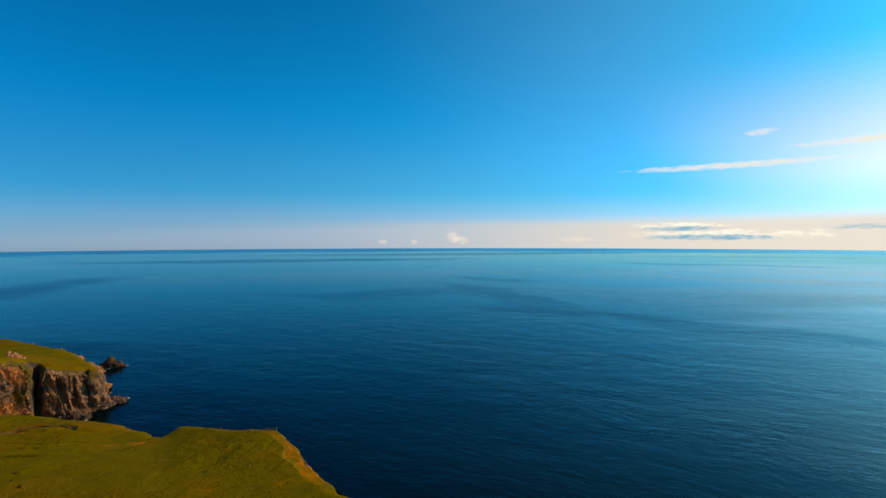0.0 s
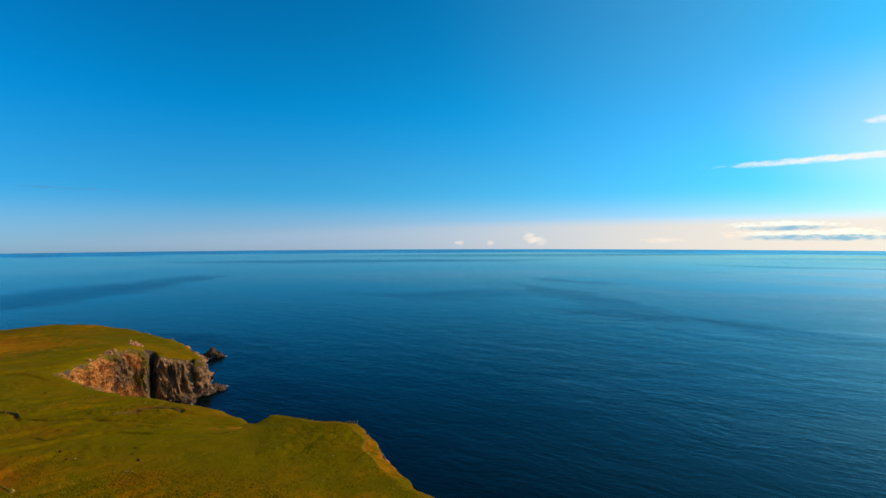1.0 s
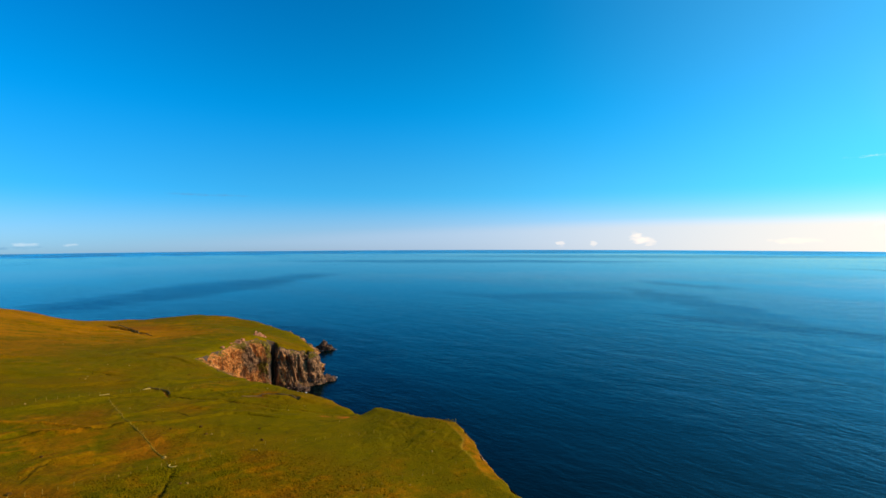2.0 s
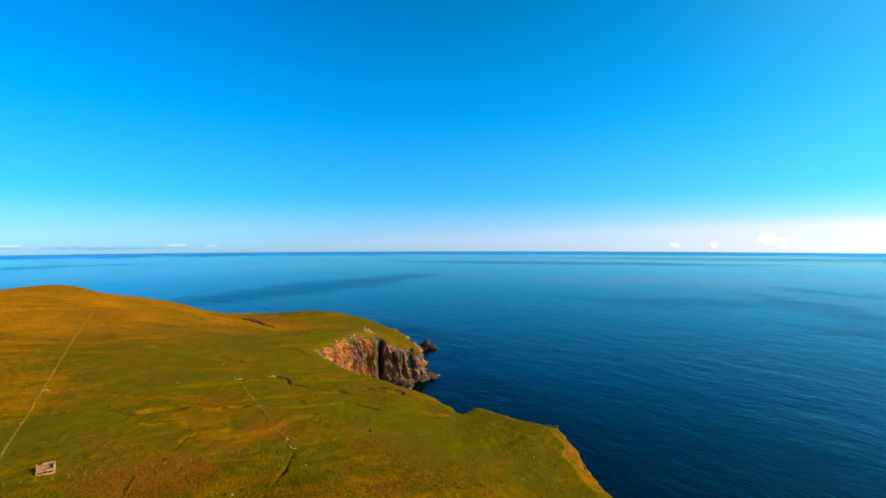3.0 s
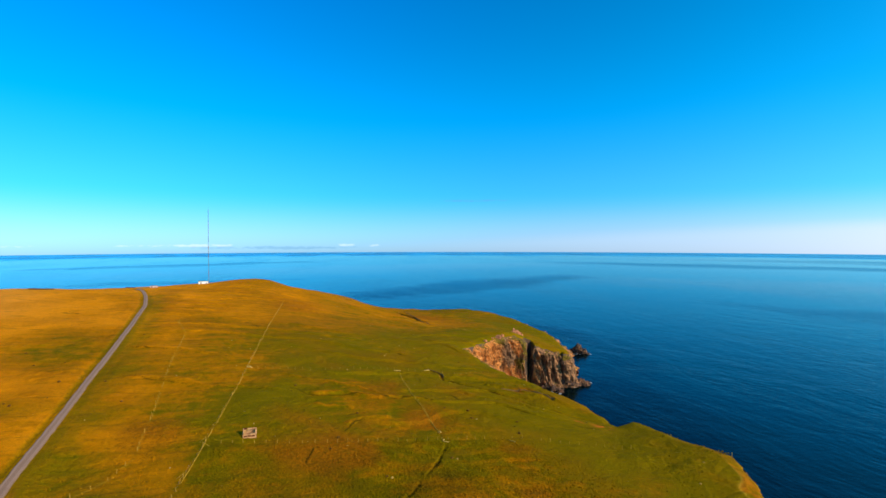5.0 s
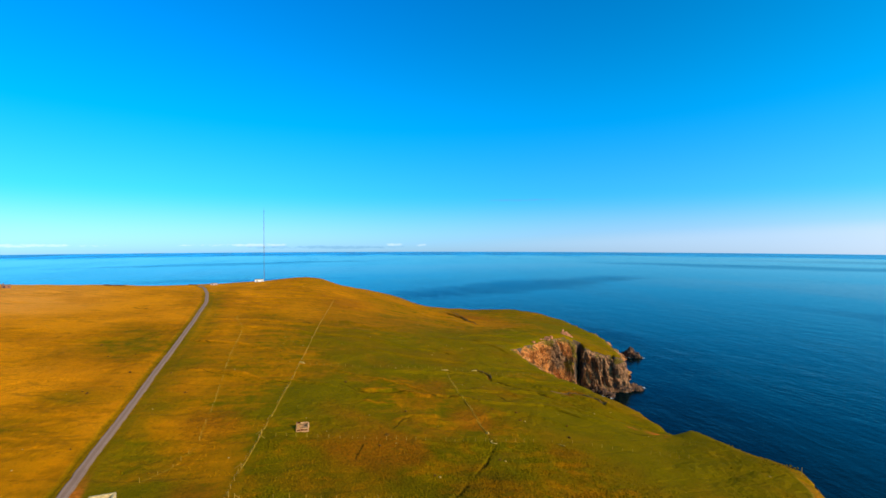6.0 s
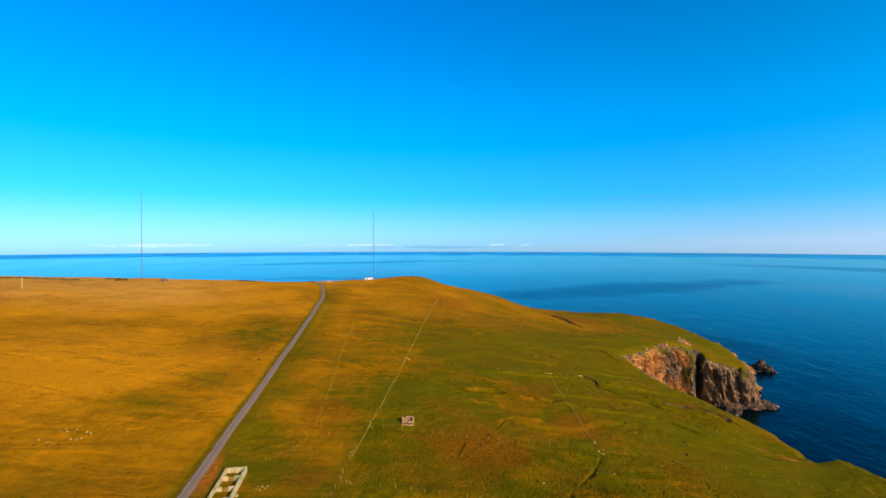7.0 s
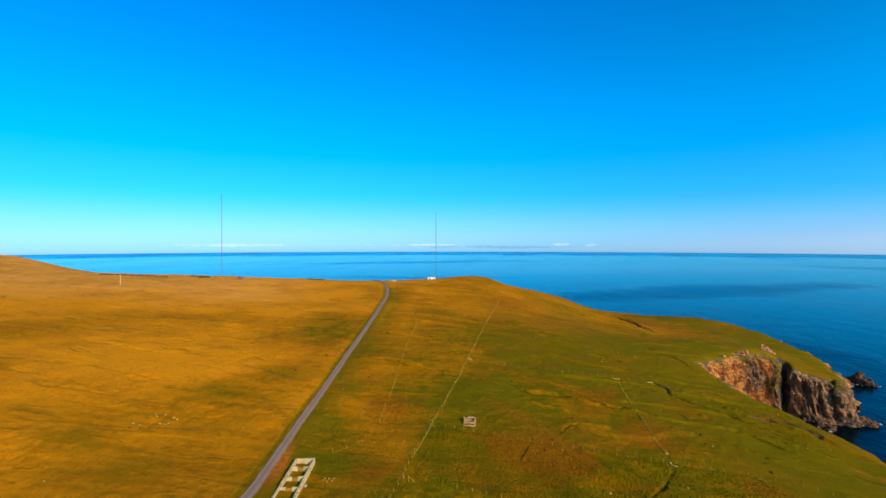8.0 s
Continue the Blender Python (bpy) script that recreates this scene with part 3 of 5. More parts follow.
FENCE_LONG = [(-84, 9.5), (-104, 18.1), (-119.8, 26.3), (-172.4, 52.3), (-245, 86.5), (-317, 121.3)]
FENCE_ROADSIDE = [(-109.5, 1.2), (-114.1, 7.2), (-122, 12.6), (-144, 19.3), (-175.4, 27.9), (-195.7, 33.7), (-211.2, 38.6), (-232.1, 45.0), (-254.7, 46.5), (-267.2, 51.3)]
FENCE_SHORE = [(-148, 100.3), (-127.6, 90.6), (-117.3, 86.8), (-107.4, 82.5), (-98.6, 79.1)]
SHEEP_TRACK = [(-300, 209), (-271.1, 207.5), (-256, 206), (-241.5, 204.6), (-228, 202), (-217.9, 199)]
FENCE_HUT = [(-118.3, 26.8), (-113.5, 35.4), (-109.1, 42), (-105.3, 49.8), (-98.9, 62.9), (-96.2, 69.5), (-93.3, 77.7), (-88.4, 89.2), (-85.3, 97), (-75.6, 109.1), (-66.5, 119.6)]
FENCE_CROSS = [(-171.5, 53.2), (-166.6, 61.8), (-158.4, 83.5), (-153, 101), (-146, 116), (-141.4, 125), (-143, 134), (-140.4, 143)]
FENCE_FRONT = [(-93.3, 16.1), (-89, 24), (-84.5, 31.6), (-81.4, 38.5), (-72, 52), (-60, 71), (-49.6, 88.3), (-46.3, 96.3), (-41.4, 102.7), (-37, 112)]
TUSSOCK_FIELD = FENCE_HUT + FENCE_FRONT[::-1]


# Dark edges, creases and peat hags in the turf: half width, line.
SCARS_SHORE = [
    (0.75, [(-120, 132.5), (-116.5, 138.4), (-110, 139), (-106.2, 137.5), (-104.3, 135.8)]),
    (0.5, [(-152.8, 116.1), (-148.9, 117.3), (-143.4, 116.6), (-141.4, 115)]),
    (0.4, [(-150.9, 101.2), (-145.1, 106.2), (-140.5, 110.6), (-137.1, 116.1), (-132.4, 121.9), (-125.5, 125.6), (-118.5, 130.4)]),
    (0.4, [(-122.5, 103.6), (-116.3, 102), (-113.1, 105.3), (-110.6, 110.5), (-106.4, 114.2), (-100.5, 115.9), (-95.3, 116.7), (-90.6, 119.2), (-87.8, 122.7), (-83.6, 124.1), (-81, 128)]),
]
SCARS_FIELD = [
    (0.35, [(-181.6, 16.1), (-175, 22.3), (-170.5, 26.6), (-165, 31), (-159.4, 37), (-157.1, 41.8), (-151.3, 49), (-149.1, 56.7), (-145.6, 59.7), (-140.4, 60.2), (-138, 62.6),
            (-134.4, 72.1), (-126.9, 81.7), (-124.1, 88.4), (-119.4, 93.8)]),
    (0.4, [(-226, 8.8), (-229.3, 12.5), (-223.4, 16.1), (-216.6, 25), (-210.3, 32.4), (-201.4, 39.8), (-195.4, 45.8), (-186.6, 52.9)]),
    (0.3, [(-112.3, 47.7), (-108.4, 47.4), (-105.3, 46.7), (-101.5, 43.9), (-97.8, 41.4)]),
    (0.3, [(-109.6, 56.9), (-114.2, 62.4), (-116.4, 65.6)]),
    (0.3, [(-95.1, 102.8), (-95.3, 106), (-94.4, 110.1)]),
    (0.6, [(-411, 290), (-360, 250), (-330, 232), (-306, 225), (-273, 209.5)]),
]
SCARS_HILL = [
    (0.8, [(-347.2, 16.4), (-344.4, 21.1)]), (0.8, [(-330.3, 8.7), (-324.9, 14.1)]), (0.8, [(-306, 4.8), (-297.2, 10.6)]), (0.8, [(-341, 51.1), (-333, 56.9)]),
    (0.8, [(-336.9, 66.4), (-332.3, 71.5)]), (0.8, [(-335, 34.1), (-327.8, 39.7)]), (0.7, [(-293.9, 57.7), (-286.8, 65.4)]), (0.6, [(-248.4, 56.4), (-237.4, 63)]),
    (0.6, [(-249.4, 76.5), (-235.8, 77.3)]), (0.5, [(-208.6, -113.5), (-206.4, -105.5)]), (0.5, [(-207.7, -102.7), (-209, -98)]), (0.4, [(-187.8, -83.4), (-179.3, -73.4)]),
    (0.6, [(-244.4, -99.4), (-240.6, -93.6)]), (0.6, [(-239.6, -66.7), (-237.8, -61.6)]), (0.8, [(-294.5, -67.3), (-294.6, -64.5)]), (0.8, [(-298.5, -110.3), (-296.5, -106.4)]),
]
SCARS = SCARS_SHORE + SCARS_FIELD + SCARS_HILL


def within(x, y, ring):
    """1 inside a closed ring of points, 0 outside."""
    x, y = np.asarray(x, float), np.asarray(y, float)
    inside = np.zeros(x.shape, bool)
    for (ax, ay), (bx, by) in zip(ring, ring[1:] + ring[:1]):
        inside ^= ((ay > y) != (by > y)) & (x < (bx - ax) * (y - ay) / (by - ay + 1e-9) + ax)
    return inside * 1.0


PALE_LINES = [(FENCE_SHORE, 0.16, 0.9), (FENCE_ROADSIDE, 0.2, 0.35), (SHEEP_TRACK, 0.7, 0.8)]


def turf_kinds(x, y, s):
    """How dry, russet, bare, lush, dark (heath and painted ditch shade) and bleached the turf is at a place; s is its
    distance from the rim.
    """
    dry = 0.58 + 0.5 * smooth(-30, 25, -(y - 12) - 0.33 * (x + 130)) + 0.25 * smooth(-150, -300, x) * smooth(230, 120, y)
    dry = dry - 0.5 * smooth(60, 120, y) * smooth(-300, -200, x) + 0.3 * smooth(-190, -260, x) * smooth(250, 190, y) + 0.30 * fbm(x / 45, y / 28, 4, 41)
    dry = dry + 0.22 * smooth(-4, -14, y + 0.28 * (x + 110)) - 0.35 * smooth(260, 290, y) + 0.45 * smooth(-230, -330, x) * smooth(40, -10, y)
    near = ((-135, 45, 16, -0.6), (-112, -6, 9, -0.5), (-122, 82, 16, 0.0), (-119, -51, 8, -0.4), (-150, -24, 14, -0.5), (-98, 52, 20, -0.05),
             (-240, 95, 40, -0.05), (-103, 5, 7, -0.5), (-170, 75, 14, -0.4), (-60, 115, 30, -0.2), (-125, -1, 9, -0.5), (-125, 20, 12, 0.4), (-150, 35, 13, 0.4),
             (-106, 13, 9, 0.4))
    beyond = ((-175, 45, 12, 0.3), (-166, -13, 12, -0.4), (-193, 77, 14, -0.1), (-160, 95, 22, -0.3), (-144, 50, 12, -0.3), (-205, 152, 25, -0.3), (-100, 112, 30, -0.3),
             (-106, -36, 8, -0.2), (-150, -54, 40, 0.3), (-185, -60, 45, 0.35), (-246, -96, 50, 0.3), (-150, 6, 8, -0.45), (-187, 16, 8, -0.4), (-104, 2, 8, -0.4))
    for gx, gy, size, push in near + beyond:
        dry = dry + push * np.exp(-((x - gx) ** 2 + (y - gy) ** 2) / size ** 2)
    dry = dry - 0.16 * smooth(0, 25, y + 0.28 * (x + 110)) * smooth(-420, -330, x)
    dry = dry + 0.08 * np.exp(-((x + 128) / 34) ** 2 - ((y - 62) / 34) ** 2)
    road_gap, _ = along(x, y, ROAD)
    dry = dry - 0.5 * np.exp(-((road_gap - 9 + 5 * value_noise(x / 12, y / 12, 94)) / 13) ** 2) * smooth(-150, -200, x) * smooth(-420, -340, x) * smooth(6, -6, y + 0.28 * (x + 110))
    green_band, _ = along(x, y, [(-205, -125), (-246, -91), (-255, -45), (-215, -14), (-250, 5)])
    dry = dry - 0.65 * np.exp(-((green_band + 7 * value_noise(x / 14, y / 14, 97)) / 17) ** 2)
    # sunlit lips of the turf steps, put into the colour as drier grass
    dry = dry + 0.6 * terrace(x, y)[2] + 0.15 * smooth(-220, -270, x) * smooth(150, 200, y)
    russet = np.zeros(x.shape)
    for gx, gy, size, much in ((-135, 82, 16, 0.8), (-120, 60, 16, 0.6), (-101, 50, 11, 1.1), (-112, 84, 16, 0.75), (-104, 68, 12, 0.6), (-131, 46, 8, 0.5), (-100, 9, 6, 0.8),
                               (-133, 19, 10, 0.7), (-164, 84, 14, 0.5), (-122, 110, 10, 0.5), (-81, 90, 8, 0.4), (-210, 30, 20, 0.4), (-308, 230, 22, 0.8), (-304, 126, 35, 0.6), (-102, 42, 10, 0.9), (-104, 51, 8, 0.8), (-109, 81, 10, 1.1), (-126, 75, 10, 0.9), (-62, 76, 6, 0.6), (-118, 136, 5, 0.9)):
        russet = np.maximum(russet, much * np.exp(-((x - gx) ** 2 + (y - gy) ** 2) / size ** 2))
    russet = russet + 0.22 * fbm(x / 25, y / 15, 3, 91)
    deep, mask = cut(x, y)
    road_near, _ = along(x, y, ROAD)
    verge, _ = along(x, y, [(px + 1.4, py + 5.2) for px, py in ROAD[3:15]])
    lush = 0.25 * mask + 0.6 * np.exp(-((verge + 3 * value_noise(x / 6, y / 6, 96)) / 5) ** 2) + 0.05 * within(x, y, TUSSOCK_FIELD) + 0.5 * smooth(4.5, 2.0, road_near)
    for gx, gy, size, much in ((-104, 3, 7, 0.6), (-125, -1, 8, 0.8), (-118, 2, 6, 0.6), (-150, 7, 9, 0.7), (-187, 17, 9, 0.6), (-166, -13, 9, 0.7), (-150, -28, 9, 0.6),
                               (-145, 50, 10, 0.6), (-133, 43, 9, 0.75), (-190, 85, 16, 0.2), (-160, 95, 18, 0.5), (-205, 152, 25, 0.6), (-100, 118, 20, 0.3), (-79, 99, 12, 0.3), (-84, 74, 12, 0.45), (-120, -51, 8, 0.4),
                               (-106, -36, 8, 0.5), (-95, 22, 12, 0.5), (-215, 190, 20, 0.6), (-260, 290, 40, 0.5), (-60, 115, 25, 0.25)):
        lush = np.maximum(lush, much * np.exp(-((x - gx) ** 2 + (y - gy) ** 2) / size ** 2) + 0.12 * fbm(x / 9, y / 6, 3, 93))
    lush = np.clip(lush, 0, 1)
    bare = 0.3 * smooth(0.25, 0.7, deep) * smooth(0.1, 0.6, fbm(x / 6, y / 6, 2, 61) + 0.1)
    bare = np.maximum(bare, 0.9 * smooth(0.5, -0.5, s) * (bank_width(x, y) > 1.8) * smooth(-0.1, 0.4, fbm(x / 3, y / 3, 3, 63) + 0.2))
    bare = np.maximum(bare, 1.3 * np.exp(-(((x + 106) / 8) ** 2 + ((y + 9.6 + 0.16 * (x + 106)) / 1.5) ** 4)))
    for ex, ey, wide in ((-83, 132, 2.6), (-95.6, 142.3, 1.5), (-115.5, 132.6, 2.2), (-88.5, 127.5, 1.4)):
        bare = np.maximum(bare, 1.2 * np.exp(-((x - ex) ** 2 + (y - ey) ** 2) / wide ** 2) * smooth(-0.5, 0.2, fbm(x / 2, y / 2, 2, 64)))
    heath_shade = (0.04 + 0.60 * smooth(98, 62, y)) * within(x + 0.8 * value_noise(x / 3, y / 3, 95), y, TUSSOCK_FIELD) + 0.2 * fbm(x / 15, y / 15, 3, 81)
    heath_shade = np.clip(np.maximum(heath_shade, (0.3 + 0.2 * smooth(-8, 8, y + 0.28 * (x + 110))) * scarps(x, y)[1] * smooth(-0.3, 0.3, fbm(x / 5, y / 5, 2, 83))), 0, 1)
    # the shade in the ditches is painted in along with the heath
    heath_shade = np.maximum(np.maximum(heath_shade, smooth(0.03, 0.45, deep)), 0.6 * smooth(0.25, 0.9, terrace(x, y)[1])) * smooth(1.8, 3.0, road_near)
    for half, line in SCARS:
        d, _ = along(x + 0.5 * value_noise(x / 3, y / 3, 181), y + 0.5 * value_noise(x / 3, y / 3, 182), line)
        broken = smooth(-0.55, 0.15, value_noise(x / 6, y / 6, 183))
        heath_shade = np.maximum(heath_shade, (0.55 + 0.4 * broken) * np.exp(-(d / (1.4 * half)) ** 2))
    pale = np.zeros(x.shape)
    for line, half, much in PALE_LINES:
        d, _ = along(x, y, line)
        pale = np.maximum(pale, much * (1 - smooth(half * 0.5, half * 1.6, d + 0.25 * half * value_noise(x / 0.8, y / 0.8, 87))) * smooth(-0.6, 0.0, value_noise(x / 3, y / 3, 88)))
    edge = np.exp(-(((x + 39) / 12) ** 2 + ((y - 124) / 15) ** 2)) * smooth(3.4, 2.9, s)
    edge = np.minimum(1, 2.2 * edge)
    dry = dry + 0.6 * edge
    russet = russet + 0.5 * edge * smooth(-0.4, 0.4, fbm(x / 2, y / 2, 2, 99))
    bare = np.maximum(bare, 0.3 * edge * smooth(-0.3, 0.5, fbm(x / 2.5, y / 2.5, 3, 89)))
    pale = np.maximum(pale, 0.9 * np.exp(-((s - 3.2) / 0.3) ** 2) * np.exp(-(((x + 39) / 12) ** 2 + ((y - 124) / 15) ** 2)))
    pink = smooth(-265, -345, x + 12 * fbm(x / 40, y / 25, 3, 98)) * smooth(20, -60, y)
    return {"pink": pink, "dry": dry, "russet": russet, "bare": bare, "lush": lush, "heath_shade": heath_shade, "pale": pale}


def build_ground():
    turn = np.radians(np.r_[np.arange(-8, 128, 0.15), np.arange(128, 352, 1.6)])
    far = np.r_[np.linspace(0.05, 55, 14), np.geomspace(58, 240, 380), np.geomspace(241, 560, 190), np.geomspace(570, 1700, 40)]
    a, r = np.meshgrid(turn, far, indexing="xy")
    x, y = -r * np.sin(a), r * np.cos(a)
    s = inland(x, y) + 0.9 * fbm(x / 7, y / 7, 3, 31) * (1 - np.exp(-((x + 198) ** 2 + (y - 245) ** 2) / 900))
    z = ground_height(x, y)
    road_near, _ = along(x, y, ROAD)
    tuft = 0.11 * fbm(x / 1.7, y / 1.7, 3, 51) * smooth(2.2, 5, road_near) * (0.4 + 0.9 * smooth(0.0, 0.6, fbm(x / 20, y / 20, 2, 55) + 0.35))
    kinds = turf_kinds(x, y, s)
    z = np.maximum(z + tuft - rim_drop(s, x, y) - 0.12 * smooth(2.2, 1.2, road_near), -8.0)
    quads = grid_quads(*a.shape, wrap=True)
    quads = quads[(s.ravel()[quads] > -25).any(1)]
    used, quads = np.unique(quads, return_inverse=True)
    quads = quads.reshape(-1, 4)[:, ::-1]
    co = np.stack([x, y, z], -1).reshape(-1, 3)[used]
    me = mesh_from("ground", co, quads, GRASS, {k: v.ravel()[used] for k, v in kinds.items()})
    return tagged(new("ground", me), "rolling moorland turf of ochre and green grass above sea cliffs", "ground", kind="structure")


def densify(line, step):
    out = []
    for (ax, ay), (bx, by) in zip(line, line[1:]):
        k = max(1, int(math.hypot(bx - ax, by - ay) / step))
        out += [(ax + (bx - ax) * i / k, ay + (by - ay) * i / k) for i in range(k)]
    return np.array(out + [line[-1]], float)


def build_cliff(name, line, step, rows, label, relief=1.0, clefts=(), toe=0.0, patches=(), facets=False):
    """A wall of rock from just under the turf rim down into the sea."""
    p = densify(line, step)
    d = np.gradient(p, axis=0)
    w = max(1, int(2.0 / step))
    pad = np.pad(d, ((w, w), (0, 0)), mode="edge")
    d = np.stack([np.convolve(pad[:, k], np.ones(2 * w + 1) / (2 * w + 1), "valid") for k in (0, 1)], 1)
    d /= np.linalg.norm(d, axis=1, keepdims=True) + 1e-9
    out = np.stack([d[:, 1], -d[:, 0]], 1)
    probe = inland(p[:, 0] + out[:, 0] * 1.5, p[:, 1] + out[:, 1] * 1.5) - inland(p[:, 0] - out[:, 0] * 1.5, p[:, 1] - out[:, 1] * 1.5)
    out *= np.where(np.median(probe) > 0, -1, 1)
    u = np.r_[0, np.cumsum(np.hypot(*np.diff(p, axis=0).T))]
    b = bank_width(p[:, 0], p[:, 1])
    top = ground_height(p[:, 0], p[:, 1]) - 0.75 - 0.75 * b
    v = np.linspace(0, 1, rows)[:, None]
    z = top[None] * (1 - v) - 4.0 * v
    down = top[None] - z
    uu = np.broadcast_to(u[None], z.shape)
    lean = uu + 0.18 * z
    column = ridged(lean / 4.6, z / 45, 3, 101) * 0.5 + ridged(lean / 1.7, z / 14, 2, 111) * 0.45 + ridged(lean / 0.8, z / 8, 2, 113) * 0.2
    column = column + 0.5 * np.round(1.6 * value_noise(lean / 2.6, z / 22, 115)) * 0.6
    block = fbm(uu / 4.5, z / 3.2, 3, 121) * 0.75 + np.round(fbm(uu / 3.0, z / 4.5, 2, 125) * 2) * 0.3
    bulge = fbm(uu / 16, z / 14, 2, 131) * 1.6 + 0.9 * ridged(lean / 11, z / 60, 2, 133)
    fade = smooth(0.0, 3.0, down)
    broken = smooth(0.55, 0.3, u / u[-1])[None]
    off = (b - 0.35)[None] + 0.17 * down + fade * relief * (1 - 0.55 * smooth(0.86, 0.97, u / u[-1])[None]) * (1.1 + 2.5 * column + (1.3 + 1.6 * broken) * block + 0.8 * bulge) + smooth(3.0, 0.0, z) * 1.2 * (0.6 + fbm(uu / 3, z / 2, 2, 141))
    off = np.maximum(off, (b - 0.35)[None] + 0.09 * down)
    if toe:  # the foot of the last buttress runs out into the water
        off = off * (1 - 0.25 * smooth(0.85, 0.92, u / u[-1]))[None] + 2.6 * np.exp(-((u - toe) / 3.6) ** 2)[None] * smooth(9.0, 0.0, z) ** 1.5
    # clefts: the rock stands back along these lines
    for line, half in clefts:
        d, _ = along(p[:, 0], p[:, 1], line)
        off = off * (1 - 0.93 * np.exp(-(d / half) ** 4))[None]
    x, y = p[:, 0][None] + out[:, 0][None] * off, p[:, 1][None] + out[:, 1][None] * off
    zz = z + 0.35 * fade * fbm(uu / 1.6, z / 1.6, 2, 151)
    share = np.broadcast_to((u / u[-1])[None], z.shape)
    # rust, and the sunlit look of the first half, both put in as warmth
    warm, turfy = 0.6 - 0.6 * smooth(0.45, 0.75, share), 0.5 * smooth(3.0, 0.4, down + 1.6 * fbm(uu / 3, z / 3, 2, 163)) - 0.1
    # rusty, dark and turfed parts of the face: metres along it, height, half width, half height, warmth, turf
    for along_it, up, half, tall, hot, turf in patches:
        k = np.exp(-((uu - along_it + 1.5 * fbm(uu / 4, z / 4, 2, 161)) / half) ** 2 - ((z - up) / tall) ** 2)
        warm, turfy = warm + hot * k, turfy + turf * k
    quads = grid_quads(*z.shape)
    me = mesh_from(name, np.stack([x, y, zz], -1).reshape(-1, 3), quads, CLIFF_ROCK, {"warm": warm.ravel(), "turfy": turfy.ravel()}, smooth_shade=not facets)
    return tagged(new(name, me), label, "cliff", kind="structure")


def build_sea():
    far = np.r_[0.0, np.geomspace(20, 4960, 60)]
    turn = np.radians(np.arange(0, 360, 1.0))
    r, a = np.meshgrid(far[1:], turn, indexing="ij")
    co = np.stack([-r * np.sin(a), r * np.cos(a), 0 * r], -1).reshape(-1, 3)
    me = mesh_from("sea", co, grid_quads(*r.shape, wrap=True)[:, ::-1], SEA)
    return tagged(new("sea", me), "calm deep blue sea with faint swell", "sea", kind="structure")


build_ground()
# the last patch tones down the rock of the sunlit end face
build_cliff("cliff_main", SHORE_BAY[-2:] + SHORE_CLIFF + SHORE_HEADLAND[:2], 0.35, 90, "weathered columnar sea cliff with a dark cleft and rusty rock", 1.05,
            (([(-211, 246), (-201.3, 236.7)], 4.5), ([(-192.5, 257), (-188.3, 252.4)], 2.0)), 170.5,
            ((46, 34, 9, 9, 0.8, -0.4), (70, 32, 8, 6, 0.9, -0.4), (88, 24, 6, 8, -0.9, 0.0), (101, 26, 5, 5, 1.0, -0.4), (84, 32, 4, 4, 0.0, 1.1), (103, 16, 7, 5, -0.2, 1.4),
             (110, 26, 4, 7, -0.3, 1.3), (88, 12, 12, 6, 0.5, 0.0), (141, 14, 3, 14, 0.6, -0.3), (150, 15, 7, 10, -0.1, -0.3), (152, 4, 8, 5, 0.3, 0.0), (168, 12, 4, 9, 0.3, -0.3), (170, 3, 6, 4, -0.5, -0.3), (178, 10, 7, 14, -0.7, -0.2)), True)
build_cliff("cliff_near", SHORE_NEAR[2:] + SHORE_BAY, 0.9, 36, "brown rock face below the near turf rim", 0.35)
build_cliff("cliff_far", SHORE_HEADLAND[1:] + SHORE_FAR[:10], 2.5, 24, "rock face round the far shore")
build_sea()

# ---- things: helpers ----
def simple_material(name, low, high, scale=3.0, rough=0.85, bump=0.4, distance=0.03, stain=None):
    m, n = material(name)
    p = place(n)
    a, b = n.noise(p, scale, 5.0, 0.65), n.noise(p, scale * 0.22, 3.0, 0.5)
    colour = n.mix(n.step(a, 0.3, 0.7), low, high)
    if stain:
        colour = n.mix(n.math("MULTIPLY", n.step(b, 0.45, 0.7), 0.75), colour, stain)
    finish(n, colour, rough, a, bump, distance, specular=0.1)
    return m


CONCRETE = simple_material("pale_concrete", (0.55, 0.36, 0.15), (0.74, 0.52, 0.24), 2.5, stain=(0.34, 0.25, 0.11))
HUT_STONE = simple_material("dark_reddish_stone", (0.20, 0.08, 0.045), (0.36, 0.17, 0.10), 3.0, stain=(0.1, 0.05, 0.03))
INFILL = simple_material("brown_rubble", (0.26, 0.13, 0.02), (0.44, 0.24, 0.05), 3.0, stain=(0.16, 0.1, 0.02))
PINK_STONE = simple_material("pinkish_stone", (0.38, 0.18, 0.07), (0.66, 0.38, 0.17), 3.5, stain=(0.28, 0.12, 0.06))
WEATHERED_WOOD = simple_material("weathered_wood", (0.34, 0.18, 0.02), (0.50, 0.30, 0.04), 9.0)
RED_WOOD = simple_material("dark_red_wood", (0.055, 0.014, 0.004), (0.13, 0.03, 0.008), 7.0)
WHITE_PAINT = simple_material("white_plaster", (0.72, 0.70, 0.66), (0.84, 0.82, 0.78), 1.5, stain=(0.6, 0.55, 0.48))
PINK_PAINT = simple_material("faded_red_plaster", (0.55, 0.36, 0.31), (0.66, 0.47, 0.42), 1.5)
GREY_ROOF = simple_material("grey_roof_felt", (0.10, 0.10, 0.10), (0.18, 0.17, 0.17), 2.0)
DARK_GLASS = simple_material("dark_opening", (0.02, 0.025, 0.03), (0.03, 0.035, 0.04), 2.0, rough=0.25)
